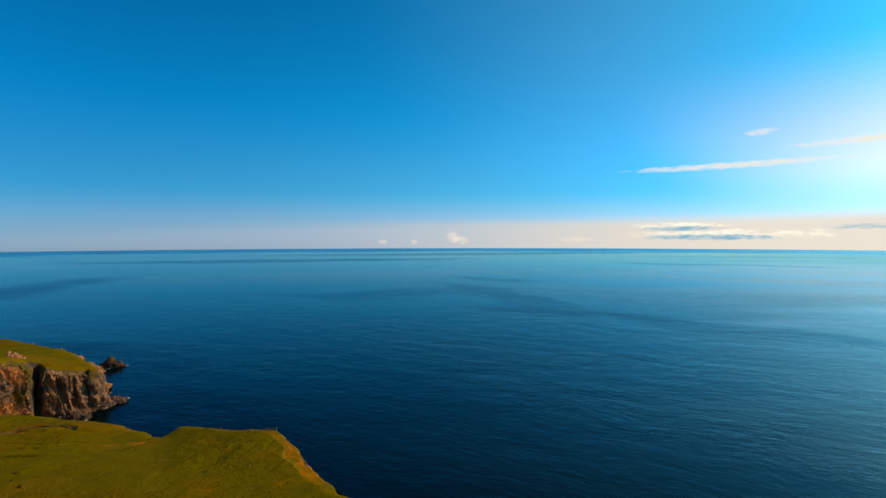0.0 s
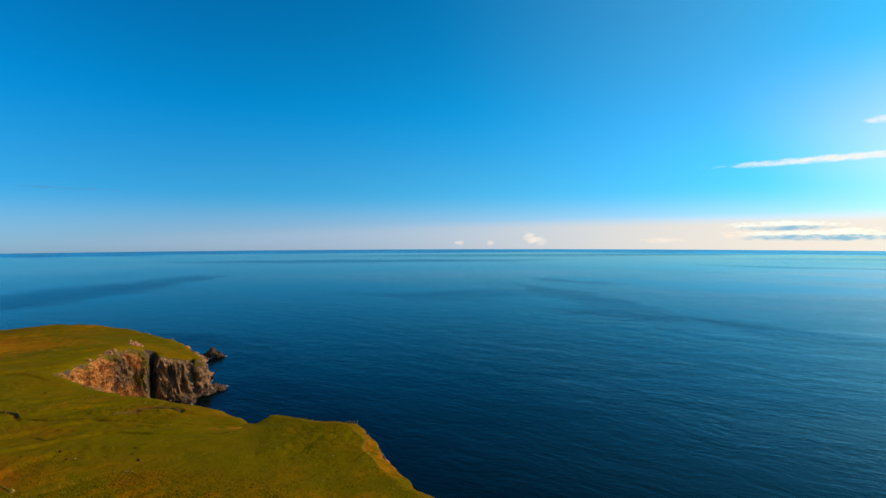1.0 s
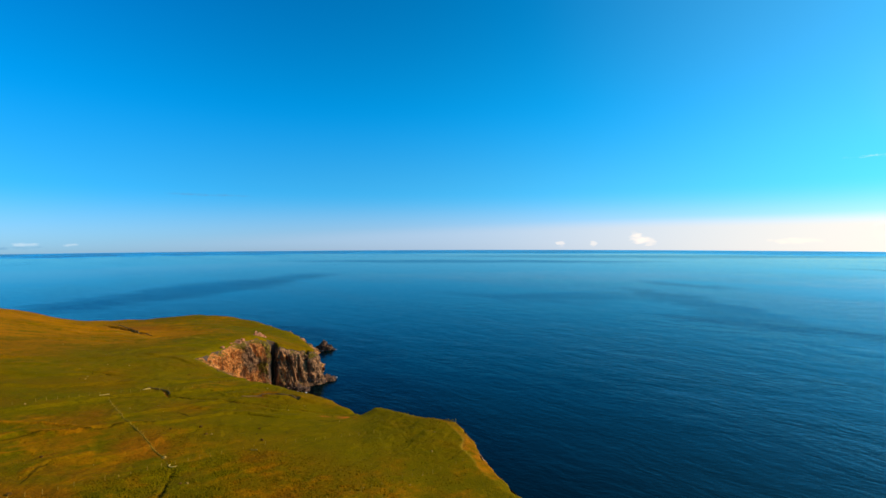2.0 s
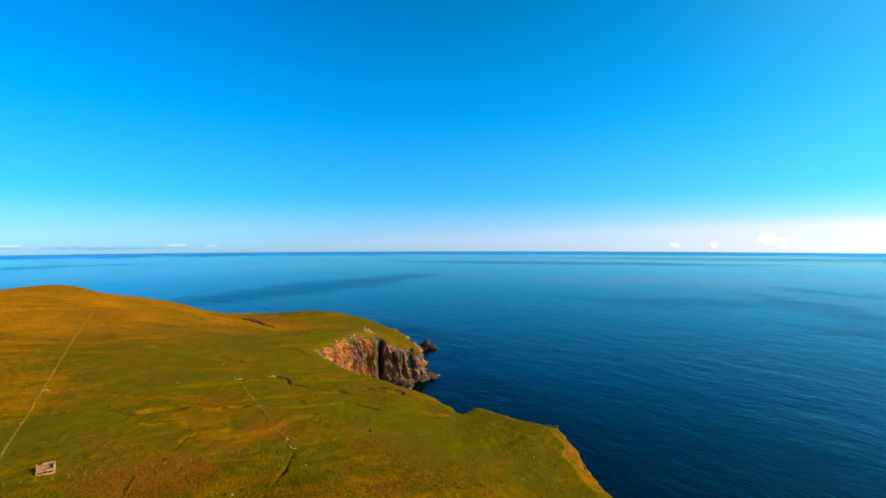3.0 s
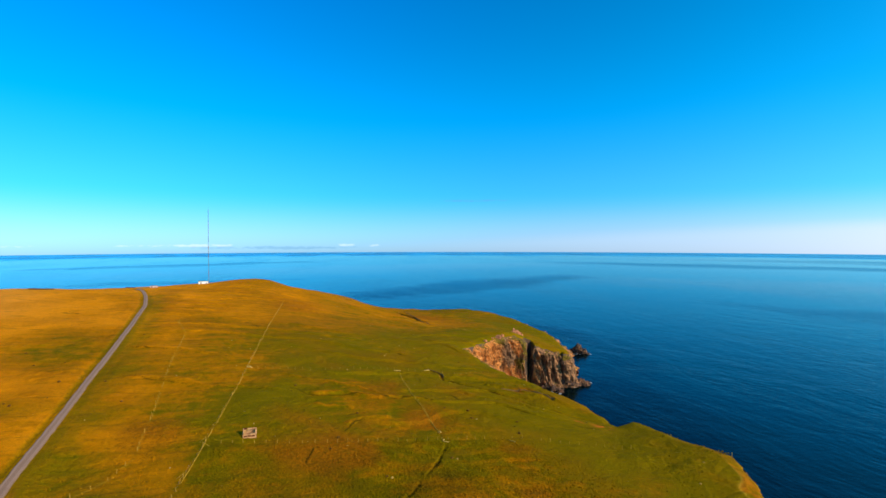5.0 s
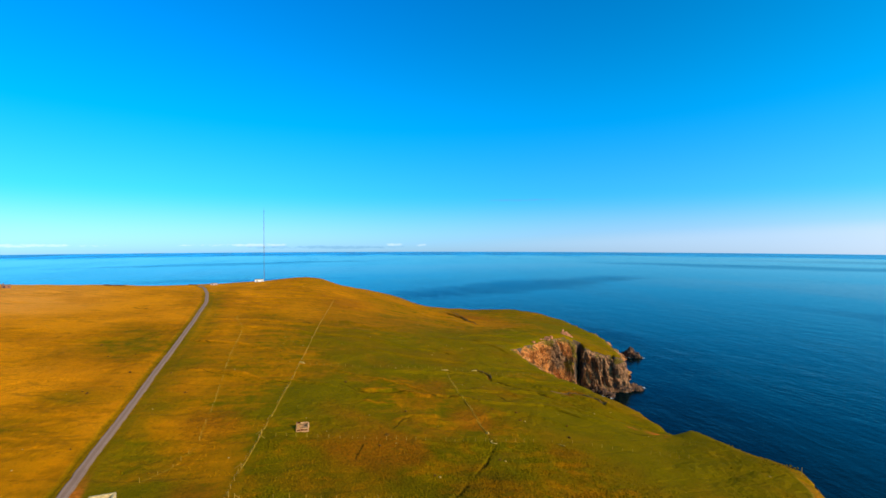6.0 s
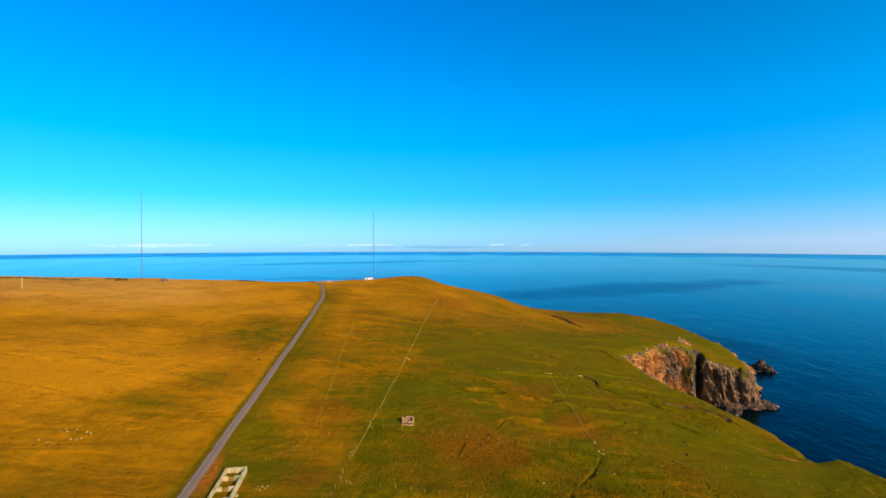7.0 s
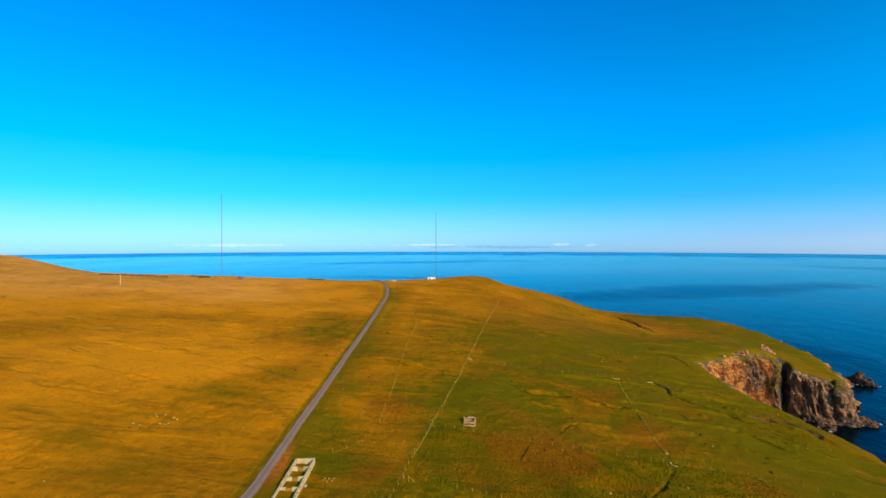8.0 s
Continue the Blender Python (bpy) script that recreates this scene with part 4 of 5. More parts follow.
MAST_STEEL = simple_material("galvanised_steel", (0.10, 0.11, 0.12), (0.20, 0.21, 0.22), 5.0, rough=0.5)
MAST_RED = simple_material("faded_red_steel", (0.20, 0.07, 0.05), (0.28, 0.10, 0.07), 5.0, rough=0.6)
WIRE = simple_material("fence_wire", (0.25, 0.23, 0.2), (0.4, 0.37, 0.32), 5.0, rough=0.5)
BOULDER = simple_material("pale_boulder", (0.32, 0.18, 0.03), (0.52, 0.32, 0.065), 2.2, bump=0.8, distance=0.1)
CRAG = simple_material("pinkish_crag", (0.30, 0.095, 0.035), (0.60, 0.25, 0.12), 1.2, bump=0.9, distance=0.2, stain=(0.3, 0.14, 0.08))
SLAB = simple_material("worn_slab", (0.38, 0.23, 0.04), (0.56, 0.37, 0.09), 2.0)
DARK_STONE = simple_material("dark_boulder", (0.07, 0.03, 0.003), (0.15, 0.065, 0.005), 2.2, bump=0.8, distance=0.1)
BLEACHED = simple_material("bleached_grass", (0.28, 0.15, 0.008), (0.46, 0.27, 0.02), 2.6, rough=0.95)
FOAM = simple_material("sea_foam", (0.55, 0.58, 0.6), (0.8, 0.82, 0.83), 1.2, rough=0.8)
PEAT = simple_material("bare_earth", (0.11, 0.06, 0.016), (0.20, 0.11, 0.03), 1.5, rough=0.95)


def road_material():
    m, n = material("road_gravel")
    p = place(n)
    across = attribute(n, "across")
    grit, broad = n.noise(p, 5.0, 4.0, 0.7), n.noise(p, 0.25, 4.0, 0.6)
    colour = n.mix(n.step(grit, 0.3, 0.7), (0.20, 0.112, 0.072), (0.32, 0.185, 0.122))
    side = n.math("ABSOLUTE", across)
    wheel = n.math("MULTIPLY", n.step(side, 0.2, 0.42), n.step(side, 0.62, 0.85, 1.0, 0.0))
    colour = n.mix(n.math("MULTIPLY", wheel, 0.6), colour, (0.37, 0.225, 0.152))
    colour = n.mix(n.math("MULTIPLY", n.step(broad, 0.5, 0.75), 0.4), colour, (0.2, 0.11, 0.07))
    colour = n.mix(n.math("MULTIPLY", n.step(n.math("ADD", side, n.math("MULTIPLY", n.math("SUBTRACT", grit, 0.5), 0.5)), 0.82, 1.0), 0.8), colour, (0.13, 0.10, 0.015))
    finish(n, colour, 0.9, grit, 0.5, 0.05, specular=0.25)
    return m


ROAD_GRAVEL = road_material()


def height_at(x, y):
    return float(ground_height(np.array([x], float), np.array([y], float))[0])


def thing(name, x, y, turn=0.0, label="", category="", group="", z=None, kind=""):
    """An Empty at the base of a thing, on the ground."""
    ob = new(name)
    ob.matrix_basis = pose(x, y, height_at(x, y) if z is None else z, 0, 0, turn)
    return tagged(ob, label, category, group, kind)


def part(name, bm, mat, parent, label="", flat=True):
    me = bpy.data.meshes.new(name)
    if not flat:
        for f in bm.faces:
            f.smooth = True
    bm.to_mesh(me)
    bm.free()
    me.materials.append(mat)
    ob = new(name, me)
    ob.parent = parent
    if label:
        tagged(ob, label)
    return ob


def share(name, me, parent, m):
    ob = new(name, me)
    ob.parent = parent
    ob.matrix_basis = m
    return ob


def box(bm, x0, y0, z0, x1, y1, z1, bevel=0.0, wear=0.0, cuts=0):
    """A block with eased edges; wear: how far its corners stray."""
    verts = bmesh.ops.create_cube(bm, size=1.0)["verts"]
    for v in verts:
        v.co = Vector(((x0 + x1) / 2 + v.co.x * (x1 - x0), (y0 + y1) / 2 + v.co.y * (y1 - y0), (z0 + z1) / 2 + v.co.z * (z1 - z0)))
    edges = list({e for v in verts for e in v.link_edges})
    if cuts:
        long_way = max(range(3), key=lambda k: abs((x1 - x0, y1 - y0, z1 - z0)[k]))
        some = [e for e in edges if abs((e.verts[0].co - e.verts[1].co)[long_way]) > 1e-4]
        bmesh.ops.subdivide_edges(bm, edges=some, cuts=cuts)
        verts = list(bm.verts)
        edges = [e for e in bm.edges if len(e.link_faces) == 2 and e.calc_face_angle(0) > 0.5]
    if wear:
        for v in verts:
            v.co += wear * Vector(noise.noise_vector(v.co * 1.7))
    if bevel:
        bmesh.ops.bevel(bm, geom=edges, offset=bevel, segments=1, affect="EDGES")
    return bm


def block(*a, **k):
    return box(bmesh.new(), *a, **k)


def rod(bm, a, b, radius, sides=6):
    """A thin rod from a to b."""
    a, b = Vector(a), Vector(b)
    turn = (b - a).to_track_quat("Z", "Y").to_matrix()
    rings = []
    for c in (a, b):
        rings.append([bm.verts.new(c + turn @ Vector((radius * math.cos(t), radius * math.sin(t), 0)))
                      for t in (math.tau * i / sides for i in range(sides))])
    for i in range(sides):
        bm.faces.new((rings[0][i], rings[0][(i + 1) % sides], rings[1][(i + 1) % sides], rings[1][i]))
    bm.faces.new(rings[0][::-1])
    bm.faces.new(rings[1])
    return bm


def rock_mesh(seed, sx, sy, sz, detail=2, rough=0.35, sink=0.3):
    """A lump of rock with broken faces, its foot sunk a little."""
    bm = bmesh.new()
    bmesh.ops.create_icosphere(bm, subdivisions=detail, radius=1.0)
    shift = Vector((seed * 7.31, seed * 3.17, seed * 1.93))
    for v in bm.verts:
        d = v.co.normalized()
        k = 1 + rough * noise.noise(d * 1.3 + shift) + 0.6 * rough * noise.noise(d * 3.1 + shift) + 0.35 * rough * noise.noise(d * 7.3 + shift)
        c = d * k
        c = Vector(round(q * 3.0) / 3.0 * 0.35 + q * 0.65 for q in c)
        v.co = Vector((c.x * sx, c.y * sy, max(c.z, -sink) * sz))
    return bm


# ---- the road and the sea rocks ----
def ribbon(name, line, half, mat, lift, label, category, cols=7, step=1.3, ragged=0.15, hump=0.0, kind="structure", seed=0):
    p = densify(line, step)
    for _ in range(25):
        p[1:-1] = (p[:-2] + 2 * p[1:-1] + p[2:]) / 4
    d = np.gradient(p, axis=0)
    d /= np.linalg.norm(d, axis=1, keepdims=True)
    side = np.stack([-d[:, 1], d[:, 0]], 1)
    u = np.r_[0, np.cumsum(np.hypot(*np.diff(p, axis=0).T))]
    k = np.linspace(-1, 1, cols)
    w = half + ragged * np.stack([value_noise(u / 2.3, 0 * u + 7.7, seed + 1), value_noise(u / 2.3, 0 * u + 3.3, seed + 2)], 1)
    reach = np.where(k[None] < 0, w[:, :1], w[:, 1:])
    x, y = p[:, :1] + side[:, :1] * k * reach, p[:, 1:] + side[:, 1:] * k * reach
    z = ground_height(x, y) + lift + hump * (1 - k ** 2)[None] * (1 + 0.5 * value_noise(u / 1.1, 0 * u, seed + 3))[:, None]
    z[:, 0] -= lift + 0.2
    z[:, -1] -= lift + 0.2
    me = mesh_from(name, np.stack([x, y, z], -1).reshape(-1, 3), grid_quads(*x.shape)[:, ::-1], mat, {"across": np.broadcast_to(k, x.shape).ravel()})
    return tagged(new(name, me), label, category, kind=kind)


ribbon("road", ROAD, 1.08, ROAD_GRAVEL, 0.05, "narrow grey gravel road over the moor", "road", cols=13)


def sea_rock(name, lumps, label):
    top = new(name)
    top.matrix_basis = pose(lumps[0][0], lumps[0][1], 0)
    tagged(top, label, "rock")
    for i, (x, y, z, sx, sy, sz, turn, seed) in enumerate(lumps):
        bm = rock_mesh(seed, sx, sy, sz, 4, 0.55, 0.5)
        ob = part("rock_mass" if i == 0 else "ledge", bm, SEA_ROCK, top, flat=False)
        ob.matrix_basis = pose(x - lumps[0][0], y - lumps[0][1], z, 0, 0, turn)
        me = ob.data
        warm = me.attributes.new("warm", "FLOAT", "POINT")
        warm.data.foreach_set("value", np.full(len(me.vertices), 0.35, np.float32))
        me.attributes.new("turfy", "FLOAT", "POINT").data.foreach_set("value", np.full(len(me.vertices), -0.6, np.float32))
    return top


sea_rock("sea_stack", [(-236, 340, 0.2, 4.4, 4.2, 4.6, 20, 3), (-236.6, 340.5, 0.4, 3.2, 3.4, 6.0, 50, 13), (-231.5, 339.5, 0, 3.8, 3.0, 4.4, 60, 5), (-240.5, 341, 0, 3.4, 3.2, 3.6, 10, 8), (-228, 341.5, -0.2, 2.0, 1.8, 1.4, 0, 11)],
         "dark jagged rock stack standing in the sea")
sea_rock("shore_rock", [(-184.5, 259.5, 0.2, 5.2, 6.0, 3.6, -20, 21), (-182, 264.5, 0, 3.6, 5.0, 3.4, -30, 23), (-187, 257, 1, 4.0, 4.5, 6.5, 15, 25), (-181.5, 270, -0.2, 2.0, 2.8, 1.3, 0, 27)],
         "low dark rock shelf at the foot of the cliff")
sea_rock("shore_rock", [(-186.5, 241, 0.2, 3.5, 4.0, 3.0, 30, 31), (-190.5, 239.5, 0.2, 3.0, 3.5, 3.6, 0, 33), (-182.5, 243.5, 0, 2.6, 2.0, 1.5, 50, 35), (-179.5, 240.5, -0.1, 1.8, 2.2, 1.1, 0, 37)],
         "fallen dark rocks below the cliff in the water")


# ---- the concrete ruin beside the road ----
def build_ruin():
    """Roofless foundation walls: two long walls, cross walls with a doorway in each."""
    long, wide, tall, thick = 17.4, 4.15, 1.1, 0.4
    ruin = thing("ruined_hut_base", -105.4, -4.55, -12.5, "roofless pale concrete foundation walls in four rooms beside the gravel road", "ruin", z=45.2)
    for side in (-1, 1):
        y0 = side * wide / 2
        part("long_wall", block(0, min(y0, y0 - side * thick), -0.6, long, max(y0, y0 - side * thick), tall, bevel=0.04, wear=0.07, cuts=12), CONCRETE, ruin)
    inner = wide / 2 - thick - 0.005
    for i, x in enumerate((0.02, 3.55, 7.75, 11.85, long - thick - 0.02)):
        if i in (0, 4):
            part("end_wall", block(x, -inner, -0.6, x + thick * 1.25, inner, tall - 0.02, bevel=0.04, wear=0.05, cuts=5), CONCRETE, ruin)
        else:
            part("cross_wall", block(x, -inner, -0.6, x + thick, -0.62, tall - 0.03 - 0.02 * i, bevel=0.04, wear=0.06, cuts=3), CONCRETE, ruin)
            part("cross_wall", block(x, 0.55, -0.6, x + thick, inner, tall - 0.06, bevel=0.04, wear=0.06, cuts=3), CONCRETE, ruin)
            part("door_infill", block(x + 0.05, -0.615, -0.6, x + thick - 0.05, 0.545, tall - 0.22, bevel=0.03, wear=0.05, cuts=2), INFILL, ruin, "brown rubble walling up the doorway")
    part("fallen_post", rod(bmesh.new(), (13.4, 1.2, 0.3), (14.6, 2.55, 1.35), 0.09), WEATHERED_WOOD, ruin, "leaning weathered timber post")
    part("loose_block", block(9.6, 2.2, -0.2, 10.3, 2.75, 0.35, bevel=0.05, wear=0.08, cuts=1), CONCRETE, ruin)
    return ruin


build_ruin()


# ---- the small stone ruin in the field ----
def build_field_hut():
    hut = thing("stone_hut", -118.0, 35.75, 249.0, "small roofless stone hut with broken walls on the grass", "hut", z=44.8)
    # local x runs along the front, local y towards the field in front of it
    w, d, t = 1.5, 1.2, 0.28
    part("front_wall", block(-w, d - t, -0.4, w, d, 1.1, bevel=0.04, wear=0.07, cuts=7), PINK_STONE, hut)
    part("back_wall", block(-w, -d, -0.4, w, -d + t, 1.75, bevel=0.05, wear=0.14, cuts=7), PINK_STONE, hut)
    part("side_wall", block(-w, -d + t + 0.01, -0.4, -w + t, d - t - 0.01, 1.65, bevel=0.05, wear=0.1, cuts=4), PINK_STONE, hut)
    part("side_wall", block(w - t, -d + t + 0.01, -0.4, w, 0.1, 1.25, bevel=0.05, wear=0.12, cuts=3), PINK_STONE, hut)
    part("side_wall", block(w - t, 0.75, -0.4, w, d - t - 0.01, 0.8, bevel=0.05, wear=0.1, cuts=2), PINK_STONE, hut)
    part("partition", block(-w + t + 0.01, -0.2, -0.4, w - t - 0.01, 0.05, 0.5, bevel=0.04, wear=0.08, cuts=6), PINK_STONE, hut, "pale inner wall")
    part("cross_wall", block(0.05, 0.06, -0.4, 0.3, d - t - 0.01, 0.6, bevel=0.03, wear=0.05, cuts=2), PINK_STONE, hut, "pale inner wall")
    # floor coloured dark so that the roofless inside looks shaded
    part("floor", block(-w + t + 0.02, -d + t + 0.02, -0.3, w - t - 0.02, d - t - 0.02, 0.12), RED_WOOD, hut, "dark red rubble floor")
    # dark boards take the place of openings in the front wall
    for x0, x1, z0 in ((-1.25, -0.5, 0.5), (-0.4, 0.35, 0.54), (0.45, 1.2, 0.48)):
        part("board", block(x0, d + 0.005, z0, x1, d + 0.05, z0 + 0.32, bevel=0.01, wear=0.02, cuts=2), RED_WOOD, hut, "dark red board set in the front wall")
    for y0, z0, x0, x1 in ((-0.72, 1.52, -1.4, 0.3), (0.42, 1.2, -1.4, 1.45)):
        part("roof_plank", block(x0, y0, z0, x1, y0 + 0.22, z0 + 0.07, bevel=0.01, wear=0.05, cuts=5), PINK_STONE, hut, "pale plank left of the roof")
    part("rafter", rod(bmesh.new(), (0.4, -d + 0.1, 1.7), (1.45, d - 0.4, 0.95), 0.07), WEATHERED_WOOD, hut, "fallen weathered roof timber")
    part("rafter", rod(bmesh.new(), (-1.15, -d + 0.1, 1.7), (-1.0, 0.0, 1.15), 0.06), WEATHERED_WOOD, hut, "fallen weathered roof timber")
    part("lintel", block(0.55, -d - 0.03, 1.55, 1.3, -d + t + 0.03, 1.85, bevel=0.03, wear=0.04, cuts=2), RED_WOOD, hut, "dark red timber on the back wall")
    return hut


build_field_hut()


# ---- fences ----
def post_mesh(tall, radius, seed):
    bm = bmesh.new()
    rings = []
    for k, z in enumerate((-0.35, 0.3, tall * 0.7, tall - 0.03, tall)):
        r = radius * (1.0, 1.04, 0.96, 0.92, 0.62)[k]
        lean = 0.02 * seed * z
        rings.append([bm.verts.new((lean + r * math.cos(math.tau * i / 7), r * math.sin(math.tau * i / 7), z)) for i in range(7)])
    for a, b in zip(rings, rings[1:]):
        for i in range(7):
            bm.faces.new((a[i], a[(i + 1) % 7], b[(i + 1) % 7], b[i]))
    bm.faces.new(rings[-1])
    me = bpy.data.meshes.new("post")
    bm.to_mesh(me)
    bm.free()
    me.materials.append(WEATHERED_WOOD)
    return me


POSTS = [post_mesh(0.9, 0.045, -1), post_mesh(0.75, 0.04, 1.5), post_mesh(1.0, 0.048, 0.5)]
pick = random.Random(11)


def build_fence(line, step, label, wires=0, gaps=0.0, strainers=()):
    x, y = line[0]
    fence = thing("fence", x, y, 0, label, "fence", "moor fences")
    base = fence.matrix_basis.translation
    p = densify(line, step)
    tops = []
    for px, py in p:
        if pick.random() < gaps:
            continue
        px, py = px + pick.uniform(-0.15, 0.15), py + pick.uniform(-0.15, 0.15)
        z = height_at(px, py)
        share("post", pick.choice(POSTS), fence, pose(px - base.x, py - base.y, z - base.z, pick.uniform(-7, 7), pick.uniform(-7, 7), pick.uniform(0, 360)))
        tops.append(Vector((px, py, z)) - base)
    for k in range(wires):
        bm = bmesh.new()
        rings = [[bm.verts.new(a + Vector((0.004 * math.cos(t), 0, 0.95 - 0.4 * k + 0.004 * math.sin(t)))) for t in (0.5, 2.6, 4.7)] for a in tops]
        for r, q in zip(rings, rings[1:]):
            for i in range(3):
                bm.faces.new((r[i], r[(i + 1) % 3], q[(i + 1) % 3], q[i]))
        part("wire", bm, WIRE, fence)
    for px, py, turn in strainers:
        z = height_at(px, py)
        s = part("strainer", rod(rod(bmesh.new(), (0, 0, -0.3), (0, 0, 1.2), 0.065), (0.1, 0, 0.9), (1.3, 0, 0.05), 0.045), WEATHERED_WOOD, fence, "stout corner post with a slanting brace")
        s.matrix_basis = pose(px - base.x, py - base.y, z - base.z, 0, 0, turn)
    return fence


build_fence(FENCE_LONG, 2.9, "long fence of pale weathered posts and wire across the moor", 2, strainers=((-120.2, 26.5, 250), (-106, 19, 240), (-118, 25.4, 70), (-95, 14.6, 200)))
build_fence(FENCE_ROADSIDE, 2.6, "broken fence of leaning pale posts near the road", gaps=0.2)
build_fence(FENCE_HUT, 2.3, "row of pale fence posts running past the stone hut", gaps=0.12)
build_fence(FENCE_CROSS, 2.4, "row of pale fence posts across the green slope", gaps=0.1)
build_fence(FENCE_SHORE, 2.6, "sagging fence with pale posts down the slope", gaps=0.25)
build_fence(FENCE_FRONT, 2.3, "row of short pale fence posts in tussock grass", gaps=0.15, strainers=((-93.6, 15.4, 60),))


def grass_line(line, half, label, seed):
    return ribbon("bleached_grass", line, half, BLEACHED, 0.10, label, "grass", cols=5, step=0.9, ragged=half * 0.7, hump=0.06, kind="stuff", seed=seed)


grass_line(FENCE_LONG[1:], 0.07, "strip of tall bleached grass under the long fence", 201)
grass_line(FENCE_SHORE, 0.1, "thin strip of bleached grass under the sagging fence", 231)


# ---- radio masts, far buildings ----
def build_mast(x, y, tall, label):
    mast = thing("radio_mast", x, y, 20, label, "mast", "radio masts")
    part("base_block", block(-0.8, -0.8, -0.6, 0.8, 0.8, 0.25, bevel=0.08), CONCRETE, mast, "pale concrete base")
    legs = [Vector((0.24 * math.cos(a), 0.24 * math.sin(a), 0)) for a in (radians(90), radians(210), radians(330))]
    count = 6
    step = tall / count
    for s in range(count):
        bm = bmesh.new()
        z0, z1 = 0.5 + s * step, 0.5 + (s + 1) * step
        for leg in legs:
            rod(bm, leg + Vector((0, 0, z0)), leg + Vector((0, 0, z1)), 0.05, 4)
        rungs = int(step / 1.1)
        for k in range(rungs):
            a, b = z0 + (z1 - z0) * k / rungs, z0 + (z1 - z0) * (k + 1) / rungs
            for i in range(3):
                rod(bm, legs[i] + Vector((0, 0, a)), legs[(i + 1) % 3] + Vector((0, 0, b)), 0.03, 3)
        part("lattice_section", bm, MAST_STEEL if s % 2 else MAST_RED, mast, "faded red lattice section" if s % 2 == 0 else "grey steel lattice section")
    part("antenna", rod(bmesh.new(), (0, 0, tall + 0.5), (0, 0, tall + 2.6), 0.05, 5), MAST_STEEL, mast)
    return mast


build_mast(-392.5, -72.5, 62.8, "slender lattice radio mast on the moor ridge")
build_mast(-426.5, 101.5, 60.3, "slender lattice radio mast beside a white building")


def build_block_house(name, x, y, turn, long, deep, tall, wall, label, openings, chimney=False):
    house = thing(name, x, y, turn, label, "building", z=height_at(x, y) - 0.6)
    part("walls", block(-long / 2, -deep / 2, -0.8, long / 2, deep / 2, tall, bevel=0.04), wall, house)
    part("roof", block(-long / 2 - 0.15, -deep / 2 - 0.15, tall + 0.005, long / 2 + 0.15, deep / 2 + 0.15, tall + 0.22, bevel=0.04), GREY_ROOF, house, "flat grey felt roof")
    for k, (ox, w, low, up) in enumerate(openings):
        name_k = "door" if low < 0.3 else "window"
        o = part(name_k, block(ox, deep / 2 + 0.004, low, ox + w, deep / 2 + 0.06, up), DARK_GLASS, house)
        part("sill" if name_k == "window" else "threshold", block(ox - 0.1, deep / 2 + 0.004, low - 0.14, ox + w + 0.1, deep / 2 + 0.12, low - 0.01), CONCRETE, o)
    if chimney:
        part("chimney", block(long / 2 - 1.1, -0.35, tall + 0.22, long / 2 - 0.5, 0.35, tall + 1.0, bevel=0.03), wall, house)
    return house


build_block_house("white_building", -421.5, 96.2, 258, 6.9, 4.0, 2.7, WHITE_PAINT, "low white flat-roofed building beside the radio mast",
                  ((-2.6, 0.8, 0.9, 1.7), (1.2, 0.9, 0.05, 2.0)))
build_block_house("roadside_building", -446, 65.2, 262, 5.2, 3.6, 2.1, PINK_PAINT, "small faded pinkish building where the road tops the rise",
                  ((-1.6, 0.7, 0.9, 1.6), (0.9, 0.8, 0.05, 1.9)))
build_block_house("ridge_hut", -388, -58.2, 280, 4.3, 3.2, 2.5, HUT_STONE, "small dark stone hut on the moor ridge",
                  ((-1.4, 0.7, 0.9, 1.6), (0.5, 0.8, 0.05, 1.9)), chimney=True)


def build_low_wall(line, tall, label):
    """A low dry-stone wall, stone by stone in one run."""
    x, y = line[0]
    wall = thing("stone_wall", x, y, 0, label, "wall")
    base = wall.matrix_basis.translation
    meshes = []
    for s in range(4):
        bm = rock_mesh(70 + s, 0.55, 0.42, 0.5, 1, 0.3, 0.6)
        me = bpy.data.meshes.new("stone")
        bm.to_mesh(me)
        bm.free()
        me.materials.append(DARK_STONE)
        meshes.append(me)
    for px, py in densify(line, 0.85):
        for level in range(2):
            z = height_at(px, py) + level * tall * 0.5 + 0.15
            share("stone", pick.choice(meshes), wall, pose(px - base.x + pick.uniform(-0.1, 0.1), py - base.y + pick.uniform(-0.1, 0.1), z - base.z, 0, 0, pick.uniform(0, 360))
                  @ Matrix.Diagonal((1, 1, tall, 1)))
    return wall


build_low_wall([(-408, -10), (-414, -4), (-421, 2)], 1.0, "low dark dry-stone wall along the ridge")
build_low_wall([(-446, 52.5), (-448, 50), (-450, 47)], 0.8, "low dark heap of walling beside the road")
build_low_wall([(-400, -90), (-401.5, -86), (-402, -83)], 0.9, "dark stone cairn remains on the ridge")


# added to stand in for the dark edge of a farther ridge
ribbon("turf_bank", [(-427, -166), (-421, -152), (-419, -140), (-417.5, -128.6), (-416.7, -116)], 1.6, PEAT, 0.1, "low dark peat bank along the moor ridge", "bank", cols=7, ragged=0.5, hump=0.8, kind="", seed=211)
# dark humped ribbons that draw the creases in the turf as dark lines
ribbon("turf_bank", [(-152.7, 116.8), (-149.4, 117.3), (-145.9, 118.0), (-142.8, 117.2), (-141.4, 116.0)], 0.28, PEAT, 0.04, "dark peaty bank of a narrow moor stream", "bank", cols=7, step=0.5, ragged=0.12, hump=0.16, kind="", seed=241)
